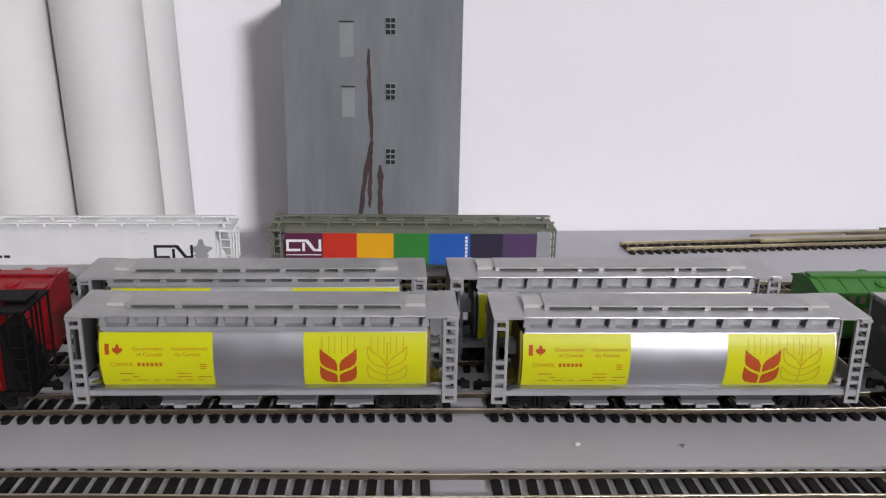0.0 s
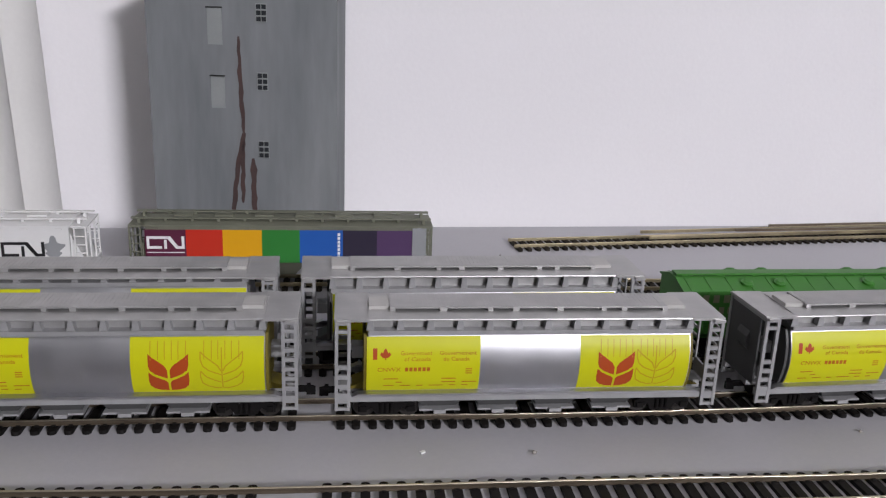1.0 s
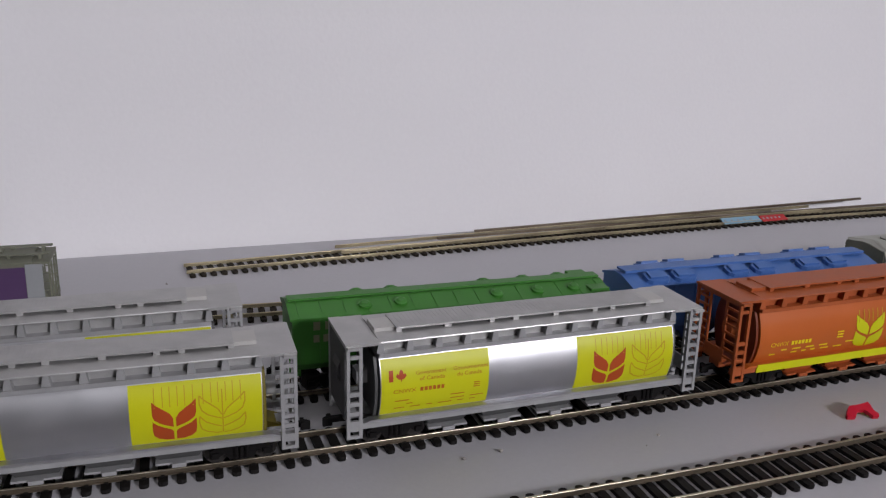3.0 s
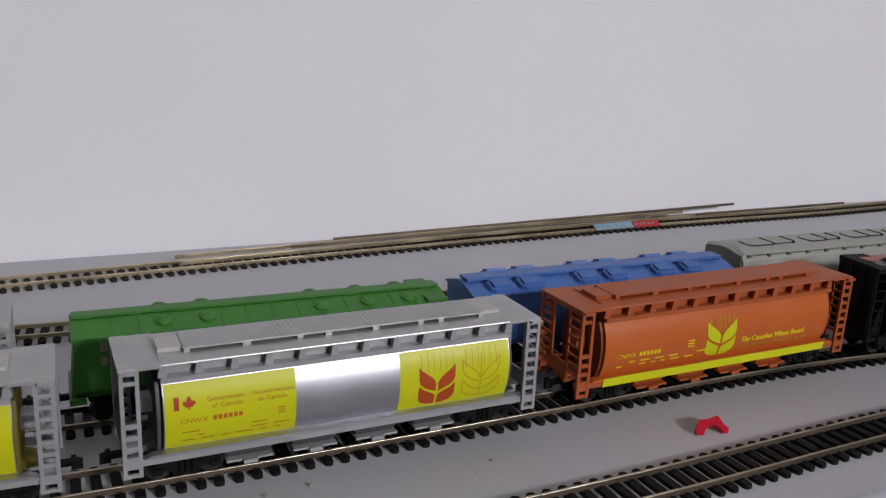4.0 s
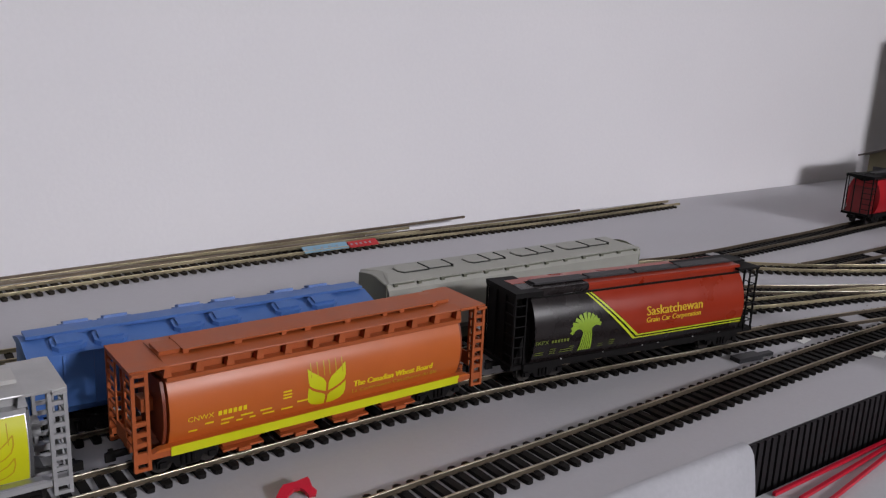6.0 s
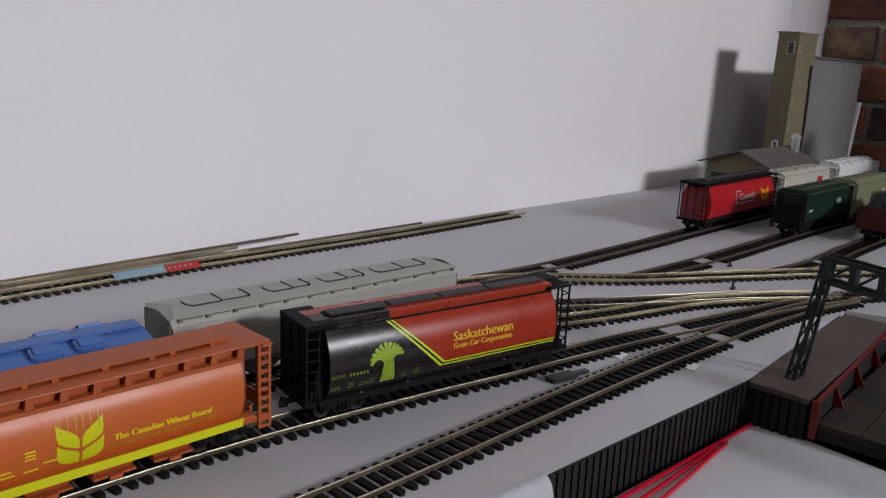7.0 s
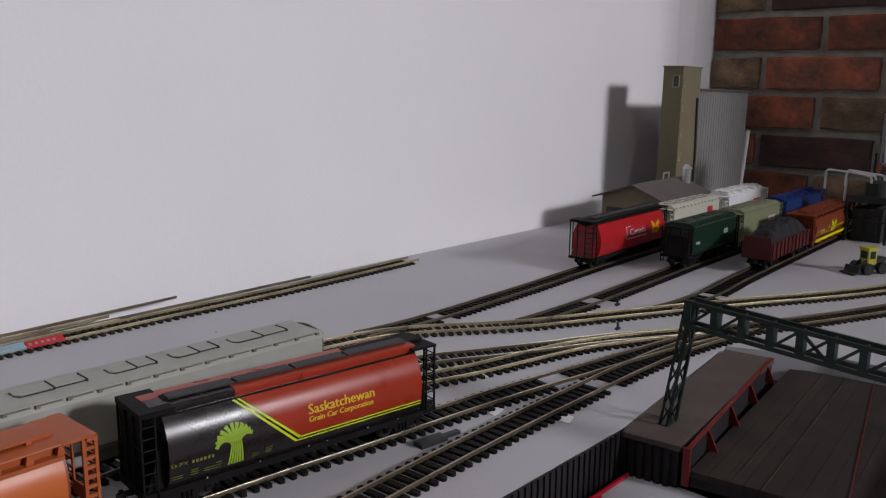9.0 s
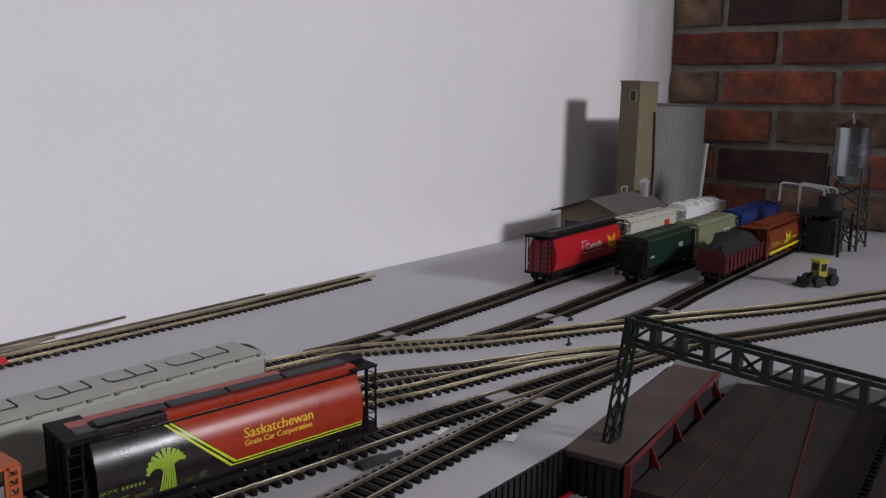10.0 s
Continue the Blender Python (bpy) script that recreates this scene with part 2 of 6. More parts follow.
M["box"] = mat("charcoal_plastic", (0.03, 0.03, 0.033), 0.5, vary=0.12, scale=80, grain=1200, bump=0.2)
M["crumb"] = mat("grey_crumbs", (0.42, 0.39, 0.36), 0.9, vary=0.2, scale=300, grain=1500, bump=0.2, per_object=0.3)
M["pole_white"] = mat("white_painted_rod", (0.78, 0.78, 0.78), 0.5, vary=0.03, grain=900, bump=0.05)
M["lamp_glow"] = bpy.data.materials.new("lamp_diffuser")
M["lamp_glow"].use_nodes = True
_b = M["lamp_glow"].node_tree.nodes["Principled BSDF"]
_b.inputs["Emission Color"].default_value, _b.inputs["Emission Strength"].default_value = (0.97, 0.98, 1, 1), 2.0
_b.inputs["Base Color"].default_value = (0.9, 0.9, 0.9, 1)

# ---- mesh helpers ----
def mesh_of(name, bm, material, smooth=False):
    me = bpy.data.meshes.new(name)
    bmesh.ops.recalc_face_normals(bm, faces=bm.faces)
    bm.to_mesh(me)
    bm.free()
    if smooth:
        for p in me.polygons:
            p.use_smooth = True
        me.set_sharp_from_angle(angle=radians(38))
    me.materials.append(material)
    return me


def part(name, bm, material, parent, label="", smooth=False, at=None):
    ob = new(name, mesh_of(name, bm, material, smooth))
    ob.parent = parent
    if at is not None:
        ob.matrix_local = at
    if label:
        ob["label"] = label
    return ob


def thing(name, m, label, category, group="", kind=""):
    ob = new(name)
    ob.empty_display_size = 0.01
    ob.matrix_world = m
    return tagged(ob, label, category, group, kind)


def solid(name, bm, material, label="", category="", group="", kind="", m=None, smooth=False):
    ob = new(name, mesh_of(name, bm, material, smooth))
    if m is not None:
        ob.matrix_world = m
    return tagged(ob, label, category, group, kind)


def box(bm, x0, x1, y0, y1, z0, z1):
    v = [bm.verts.new((x, y, z)) for x in (x0, x1) for y in (y0, y1) for z in (z0, z1)]
    for f in ((0, 1, 3, 2), (4, 6, 7, 5), (0, 4, 5, 1), (2, 3, 7, 6), (0, 2, 6, 4), (1, 5, 7, 3)):
        bm.faces.new([v[i] for i in f])
    return v


def boxes(*rows):
    bm = bmesh.new()
    for r in rows:
        box(bm, *r)
    return bm


def bevel(bm, width, segments=1, angle=30):
    edges = [e for e in bm.edges if len(e.link_faces) == 2 and e.calc_face_angle(0) > radians(angle)]
    bmesh.ops.bevel(bm, geom=edges, offset=width, segments=segments, affect="EDGES", clamp_overlap=True)
    return bm


def prism(bm, outline, a, b, axis="x"):
    """A straight bar with a closed outline: (y, z) pairs along x, or (x, z) pairs along y, or (x, y) pairs along z."""
    put = {"x": lambda p, s: (s, p[0], p[1]), "y": lambda p, s: (p[0], s, p[1]), "z": lambda p, s: (p[0], p[1], s)}[axis]
    one = [bm.verts.new(put(p, a)) for p in outline]
    two = [bm.verts.new(put(p, b)) for p in outline]
    k = len(outline)
    for i in range(k):
        bm.faces.new((one[i], one[(i + 1) % k], two[(i + 1) % k], two[i]))
    bm.faces.new(one[::-1])
    bm.faces.new(two)
    return bm


def rod(bm, p, q, r, sides=8, r2=None):
    p, q = Vector(p), Vector(q)
    turn = (q - p).to_track_quat("Z", "Y").to_matrix()
    rings = []
    for c, rad in ((p, r), (q, r if r2 is None else r2)):
        rings.append([bm.verts.new(c + turn @ Vector((rad * math.cos(2 * math.pi * i / sides), rad * math.sin(2 * math.pi * i / sides), 0))) for i in range(sides)])
    for i in range(sides):
        bm.faces.new((rings[0][i], rings[0][(i + 1) % sides], rings[1][(i + 1) % sides], rings[1][i]))
    bm.faces.new(rings[0][::-1])
    bm.faces.new(rings[1])
    return bm


def bar(bm, p, q, w, h):
    """A square bar between two points, w wide and h deep."""
    p, q = Vector(p), Vector(q)
    turn = (q - p).to_track_quat("Z", "Y").to_matrix()
    ends = []
    for c in (p, q):
        ends.append([bm.verts.new(c + turn @ Vector((sx * w / 2, sy * h / 2, 0))) for sx, sy in ((-1, -1), (1, -1), (1, 1), (-1, 1))])
    for i in range(4):
        bm.faces.new((ends[0][i], ends[0][(i + 1) % 4], ends[1][(i + 1) % 4], ends[1][i]))
    bm.faces.new(ends[0][::-1])
    bm.faces.new(ends[1])
    return bm


def path_tube(bm, points, r, sides=8):
    for a, b in zip(points[:-1], points[1:]):
        rod(bm, a, b, r, sides)
    return bm


def lettering(body, height, x, z, width=None):
    """Flat faces of a line of text, its lower left at (x, z), as lists of (u, v)."""
    cu = bpy.data.curves.new("text", "FONT")
    cu.body, cu.size, cu.resolution_u = body, height * 1.42, 2
    ob = new("text", cu)
    bpy.context.view_layer.update()
    me = bpy.data.meshes.new_from_object(ob.evaluated_get(bpy.context.evaluated_depsgraph_get()))
    xs = [v.co.x for v in me.vertices]
    f = width / (max(xs) - min(xs)) if width else 1.0
    faces = [[((me.vertices[i].co.x - min(xs)) * f + x, me.vertices[i].co.y + z) for i in p.vertices] for p in me.polygons]
    bpy.data.objects.remove(ob)
    bpy.data.meshes.remove(me)
    bpy.data.curves.remove(cu)
    return faces


def rect(x0, x1, z0, z1):
    return [(x0, z0), (x1, z0), (x1, z1), (x0, z1)]


def decal(name, faces, material, parent, side, lift=0.00012, cuts=6, label=""):
    """Flat faces of (x, z) laid on the side of a car; side(z) is the half width there. They follow its curve."""
    bm = bmesh.new()
    for f in faces:
        try:
            bm.faces.new([bm.verts.new((u, 0, v)) for u, v in f])
        except ValueError:
            pass
    bmesh.ops.remove_doubles(bm, verts=bm.verts, dist=1e-6)
    zs = [v.co.z for v in bm.verts]
    lo, hi = min(zs), max(zs)
    for i in range(1, cuts):
        bmesh.ops.bisect_plane(bm, geom=bm.verts[:] + bm.edges[:] + bm.faces[:], plane_co=(0, 0, lo + (hi - lo) * i / cuts), plane_no=(0, 0, 1))
    for v in bm.verts:
        v.co.y = -side(v.co.z) - lift
    me = bpy.data.meshes.new(name)
    for f in bm.faces:
        f.normal_update()
        if f.normal.y > 0:
            f.normal_flip()
    bm.to_mesh(me)
    bm.free()
    for p in me.polygons:
        p.use_smooth = True
    me.materials.append(material)
    ob = new(name, me)
    ob.parent = parent
    if label:
        ob["label"] = label
    return ob


def side_of(points):
    zs, ys = [p[1] for p in points], [p[0] for p in points]
    return lambda z: float(np.interp(z, zs, ys))


def glide(points, step=0.004):
    """A smooth line through plan points, with even steps: (x, y, heading) rows."""
    p = np.array(points, float)
    d = np.r_[0, np.cumsum(np.hypot(*np.diff(p, axis=0).T))]
    out = []
    t = np.zeros_like(p)
    t[1:-1] = (p[2:] - p[:-2]) / (d[2:] - d[:-2])[:, None]
    t[0], t[-1] = (p[1] - p[0]) / (d[1] - d[0]), (p[-1] - p[-2]) / (d[-1] - d[-2])
    for s in np.arange(0, d[-1], step):
        i = min(int(np.searchsorted(d, s, "right")) - 1, len(p) - 2)
        h = d[i + 1] - d[i]
        u = (s - d[i]) / h
        q = (2 * u**3 - 3 * u**2 + 1) * p[i] + (u**3 - 2 * u**2 + u) * h * t[i] + (3 * u**2 - 2 * u**3) * p[i + 1] + (u**3 - u**2) * h * t[i + 1]
        out.append(q)
    out = np.array(out)
    g = np.gradient(out, axis=0)
    return np.c_[out, np.arctan2(g[:, 1], g[:, 0])]

# ---- structure: room, table, walls ----
WALL_Y, BRICK_X = 1.185, 1.842
PIT_Y, PIT_X, LOWER_Z = 0.711, 0.584, -0.030

solid("wall_back", boxes((-2.4, 1.755, WALL_Y, WALL_Y + 0.12, -0.95, 2.25)), M["wall"], "white painted wall behind the model railway", "wall", kind="structure")
bm = bmesh.new()
prism(bm, [(1.755, WALL_Y - 0.0005), (1.785, 1.1690), (BRICK_X, 1.1585), (1.962, 1.1585), (1.962, WALL_Y + 0.12), (1.755, WALL_Y + 0.12)], -0.95, 2.25, "z")
solid("wall_corner_strip", bm, M["wall"], "white plastered strip beside the brick wall", "wall", kind="structure")
solid("wall_left", boxes((-2.52, -2.4, -5.0, WALL_Y + 0.12, -0.95, 2.25)), M["room"], "plain room wall", "wall", kind="structure")
solid("wall_front", boxes((-2.4, 3.2, -5.12, -5.0, -0.95, 2.25)), M["room"], "plain room wall", "wall", kind="structure")
solid("wall_right", boxes((3.2, 3.32, -5.12, WALL_Y + 0.12, -0.95, 2.25)), M["room"], "plain room wall", "wall", kind="structure")
solid("ceiling", boxes((-2.52, 3.32, -5.12, WALL_Y + 0.12, 2.25, 2.35)), M["wall"], "white painted ceiling", "ceiling", kind="structure")
solid("floor", boxes((-2.52, 3.32, -5.12, WALL_Y + 0.12, -1.05, -0.95)), M["floor"], "dark carpeted floor", "floor", kind="structure")

# the layout's board, cut back where the harbour lies
bm = bmesh.new()
prism(bm, [(-1.6, PIT_Y), (0.786, PIT_Y), (0.996, 0.737), (1.03, 0.66), (1.05, 0.30), (BRICK_X - 0.002, 0.30), (BRICK_X - 0.002, 1.155), (1.750, WALL_Y - 0.006), (-1.6, WALL_Y - 0.006)], -0.025, 0.0, "z")
solid("layout_board", bm, M["table"], "grey painted layout board carrying the tracks", "table", kind="structure")
solid("layout_frame", boxes((-1.55, BRICK_X - 0.02, 0.36, WALL_Y - 0.05, -0.95, -0.12)), M["floor"], "dark closed frame under the layout board", "table frame", kind="structure")
bm = boxes((-1.58, 1.10, 0.30, PIT_Y - 0.001, LOWER_Z - 0.02, LOWER_Z - 0.004))
solid("lower_board", bm, M["piling"], "dark lower board of the harbour", "table", kind="structure")

bm = bmesh.new()
profile = [(0.0030, 0.0003), (0.0005, 0.0005), (-0.0015, -0.0002), (-0.0030, -0.0016), (-0.0045, -0.0040), (-0.0060, -0.0100), (-0.0075, -0.0190), (-0.0090, -0.0290), (-0.0095, LOWER_Z - 0.004)]
last = None
for i in range(241):
    x = -1.58 + (PIT_X - 0.0005 + 1.58) * i / 240
    wave = 0.0016 * noise.noise(Vector((x * 9, 0, 5))) + 0.0008 * noise.noise(Vector((x * 31, 2, 5)))
    wave *= min(1.0, (PIT_X - x) / 0.05 + 0.15)
    ring = [bm.verts.new((x, PIT_Y + u + wave * (k > 1), v)) for k, (u, v) in enumerate(profile)]
    if last:
        for k in range(len(ring) - 1):
            bm.faces.new((last[k], ring[k], ring[k + 1], last[k + 1]))
    last = ring
solid("board_skirt", bm, M["skirt"], "pale plastered slope along the board's edge", "skirt", kind="structure", smooth=True)

# brick pier
bm = boxes((BRICK_X + 0.004, BRICK_X + 0.12, 0.05, 1.157, -0.95, 2.25))
pier = solid("wall_brick", bm, M["mortar"], "red brick wall with grey mortar joints", "wall", kind="structure")

# ---- tracks ----
SLEEPER_H, RAIL_TOP, GAUGE = 0.0020, 0.0046, 0.0165


def sleeper_mesh(material, length=0.0304):
    bm = bmesh.new()
    w, h, e = 0.0041, SLEEPER_H, length / 2
    prism(bm, [(-w / 2, -e + 0.0016), (-w * 0.36, -e + 0.0004), (0, -e), (w * 0.36, -e + 0.0004), (w / 2, -e + 0.0016), (w / 2, e - 0.0016), (w * 0.36, e - 0.0004), (0, e), (-w * 0.36, e - 0.0004), (-w / 2, e - 0.0016)], 0, h, "z")
    for s in (-1, 1):
        for o in (-1, 1):
            c = s * GAUGE / 2 + o * 0.0016 + s * 0.0004
            box(bm, -0.0009, 0.0009, c - 0.0005, c + 0.0005, h, h + 0.0006)
    return mesh_of("sleeper", bm, material)


SLEEPER = sleeper_mesh(M["sleeper"])
SLEEPER_DUSTY = sleeper_mesh(M["sleeper_dusty"])


def rail_bar(line, offset, z0, scale=1.0):
    """A rail with head, web and foot, swept along a line."""
    outline = [(-0.0009, 0), (0.0009, 0), (0.0009, 0.0004), (0.0003, 0.0008), (0.0003, 0.0017), (0.0006, 0.0019), (0.00062, 0.0023), (0.00045, 0.00255), (0.0002, 0.00265), (-0.0002, 0.00265), (-0.00045, 0.00255), (-0.00062, 0.0023), (-0.0006, 0.0019), (-0.0003, 0.0017), (-0.0003, 0.0008), (-0.0009, 0.0004)]
    bm = bmesh.new()
    last = None
    for x, y, a in line:
        nx, ny = -math.sin(a), math.cos(a)
        ring = [bm.verts.new((x + nx * (offset + u), y + ny * (offset + u), z0 + v * scale)) for u, v in outline]
        if last:
            for i in range(len(ring)):
                f = bm.faces.new((last[i], last[(i + 1) % len(ring)], ring[(i + 1) % len(ring)], ring[i]))
                f.material_index = 0 if 6 <= i <= 10 else 1
                f.smooth = 6 <= i <= 10
        else:
            bm.faces.new(ring[::-1])
        last = ring
    bm.faces.new(last)
    return bm


def track(points, label, rail=None, sleeper=None, pitch=0.0077, gaps=(), base=0.0, tail=0.0):
    """A length of track. gaps: stretches of x with no sleepers. tail: metres at its end with rails only."""
    line = glide(points)
    ob = thing("track", pose(0, 0, base), label, "track", "model railway tracks")
    for s in (1, -1):
        part("rail", rail_bar(line, s * (GAUGE / 2 + 0.0005), SLEEPER_H), rail or M["rail"], ob, "worn nickel silver rail").data.materials.append(M["brass_side"] if rail is M["brass_rail"] else M["rail_side"])
    run = np.r_[0, np.cumsum(np.hypot(*np.diff(line[:, :2], axis=0).T))]
    rng = random.Random(len(points) * 7 + int(points[0][0] * 100))
    for s in np.arange(0.004, run[-1] - tail, pitch):
        x, y, a = (float(np.interp(s, run, line[:, i])) for i in range(3))
        if any(p <= x <= q for p, q in gaps):
            continue
        o = new("sleeper", sleeper or SLEEPER)
        o.parent = ob
        o.matrix_local = pose(x, y, 0, 0, 0, math.degrees(a) + rng.uniform(-1.5, 1.5))
    return ob


T1 = [(-0.85, 0.868), (-0.45, 0.853), (-0.26, 0.8465), (-0.1, 0.840), (-0.01, 0.835), (0.1, 0.832), (0.3, 0.8325), (0.43, 0.8345), (0.5, 0.832), (0.6, 0.822), (0.65, 0.815), (0.74, 0.8045), (0.80, 0.796), (0.85, 0.787), (0.91, 0.7765), (0.97, 0.765), (1.03, 0.748)]
T0 = [(-0.85, 0.80), (-0.3, 0.774), (-0.15, 0.764), (0.03, 0.756), (0.13, 0.751), (0.3, 0.7495), (0.42, 0.7525), (0.52, 0.7545), (0.7, 0.7615), (0.8, 0.7625), (0.90, 0.7615), (0.97, 0.756), (1.03, 0.744)]
T2 = [(-0.85, 0.915), (-0.2, 0.9), (0.0, 0.896), (0.2, 0.891), (0.4, 0.888), (0.5, 0.890), (0.6, 0.894), (0.68, 0.898), (0.74, 0.897), (0.79, 0.888), (0.84, 0.862), (0.88, 0.842), (0.93, 0.818), (0.98, 0.789), (1.03, 0.757)]
TV = [(0.66, 0.879), (0.73, 0.868), (0.80, 0.847), (0.85, 0.836), (0.906, 0.822), (0.96, 0.797), (1.02, 0.762)]
T3 = [(-0.85, 1.042), (-0.5, 1.036), (-0.34, 1.034), (-0.22, 1.0345), (-0.1, 1.0315), (-0.02, 1.026), (0.1, 1.015), (0.4, 0.998), (0.65, 0.985), (0.76, 0.9745), (0.81, 0.964), (0.842, 0.949), (0.87, 0.930), (0.924, 0.892), (1.0, 0.853), (1.048, 0.828), (1.13, 0.785), (1.232, 0.726), (1.36, 0.668), (1.6, 0.555), (1.80, 0.46)]
TL = [(1.03, 0.753), (1.08, 0.728), (1.15, 0.6955), (1.27, 0.644), (1.45, 0.565), (1.75, 0.44)]
TA = [(0.80, 0.972), (0.83, 0.968), (0.86, 0.966), (0.90, 0.965), (0.96, 0.967), (1.05, 0.970), (1.15, 0.976), (1.3, 0.981), (1.75, 0.984)]
TB = [(0.93, 0.895), (0.96, 0.893), (1.03, 0.892), (1.1, 0.894), (1.2, 0.898), (1.3, 0.901), (1.72, 0.905)]
TC = [(1.06, 0.826), (1.10, 0.821), (1.15, 0.820), (1.23, 0.826), (1.4, 0.834), (1.72, 0.846)]

# ---- rolling stock ----
def on_track(points, x):
    """The place and heading on a track at x, at the height of its rails."""
    line = glide(points)
    i = int(np.argmin(abs(line[:, 0] - x)))
    return pose(line[i, 0], line[i, 1], RAIL_TOP, 0, 0, math.degrees(line[i, 2]))


def wheelset_mesh():
    bm = bmesh.new()
    for s in (-1, 1):
        rod(bm, (0, s * 0.0066, 0), (0, s * 0.0092, 0), 0.0052, 18)
        rod(bm, (0, s * 0.0064, 0), (0, s * 0.0072, 0), 0.0058, 18)
    rod(bm, (0, -0.011, 0), (0, 0.011, 0), 0.0011, 8)
    return mesh_of("wheelset", bm, M["wheel"], True)


WHEELSET = wheelset_mesh()


def truck(parent, x, material=None):
    bm = bmesh.new()
    for s in (-1, 1):
        outline = [(-0.0135, 0.0042), (-0.0135, 0.0078), (-0.0105, 0.0092), (-0.004, 0.0105), (0.004, 0.0105), (0.0105, 0.0092), (0.0135, 0.0078), (0.0135, 0.0042), (0.0105, 0.0042), (0.0070, 0.0064), (0.0050, 0.0030), (-0.0050, 0.0030), (-0.0070, 0.0064), (-0.0105, 0.0042)]
        y = s * 0.0118
        prism(bm, outline, y - 0.0011, y + 0.0011, "y")
        for k in (-0.0024, 0.0, 0.0024):
            rod(bm, (k, y + s * 0.0013, 0.0040), (k, y + s * 0.0013, 0.0092), 0.0010, 8)
        for k in (-0.0110, 0.0110):
            box(bm, k - 0.0016, k + 0.0016, y, y + s * 0.0022, 0.0046, 0.0072)
    box(bm, -0.003, 0.003, -0.0118, 0.0118, 0.0050, 0.0125)
    t = part("truck", bm, material or M["black_matt"], parent, "black truck with side frames", at=pose(x, 0, 0))
    for dx in (-0.0105, 0.0105):
        o = new("wheelset", WHEELSET)
        o.parent = t
        o.matrix_local = pose(dx, 0, 0.0055)
    return t


def coupler(parent, x):
    s = 1 if x > 0 else -1
    bm = boxes((min(x, x + s * 0.008), max(x, x + s * 0.008), -0.0012, 0.0012, 0.0085, 0.0110))
    prism(bm, [(x + s * 0.007, -0.0028), (x + s * 0.0115, -0.0028), (x + s * 0.0115, -0.0010), (x + s * 0.009, 0.0005), (x + s * 0.009, 0.0024), (x + s * 0.007, 0.0024)], 0.0078, 0.0116, "z")
    return part("coupler", bm, M["black_matt"], parent, "black plastic knuckle coupler")


def ladder(parent, x, y, z0, z1, material, holes, width=0.0075):
    """A moulded ladder: a plate with square holes, given as (from, to) heights."""
    bm = bmesh.new()
    w, t = width / 2, 0.0008
    box(bm, x - w, x - w + 0.0016, y - t, y + t, z0, z1)
    box(bm, x + w - 0.0016, x + w, y - t, y + t, z0, z1)
    edges = [z0] + [e for h in holes for e in h] + [z1]
    for a, b in zip(edges[0::2], edges[1::2]):
        box(bm, x - w + 0.0016, x + w - 0.0016, y - t * 0.7, y + t, a, b)
    return part("ladder", bm, material, parent)


CYL = [(0.01399, 0.0156), (0.01499, 0.0175), (0.01602, 0.02), (0.0169, 0.023), (0.0175, 0.0265), (0.0177, 0.03), (0.0175, 0.0335), (0.0169, 0.037), (0.01602, 0.04), (0.01499, 0.0425), (0.01393, 0.0445)]


def even_holes(z0, z1, pitch=0.0047, solid_part=0.0018):
    out, z = [], z0
    while z + pitch - solid_part <= z1:
        out.append((z, z + pitch - solid_part))
        z += pitch
    return out


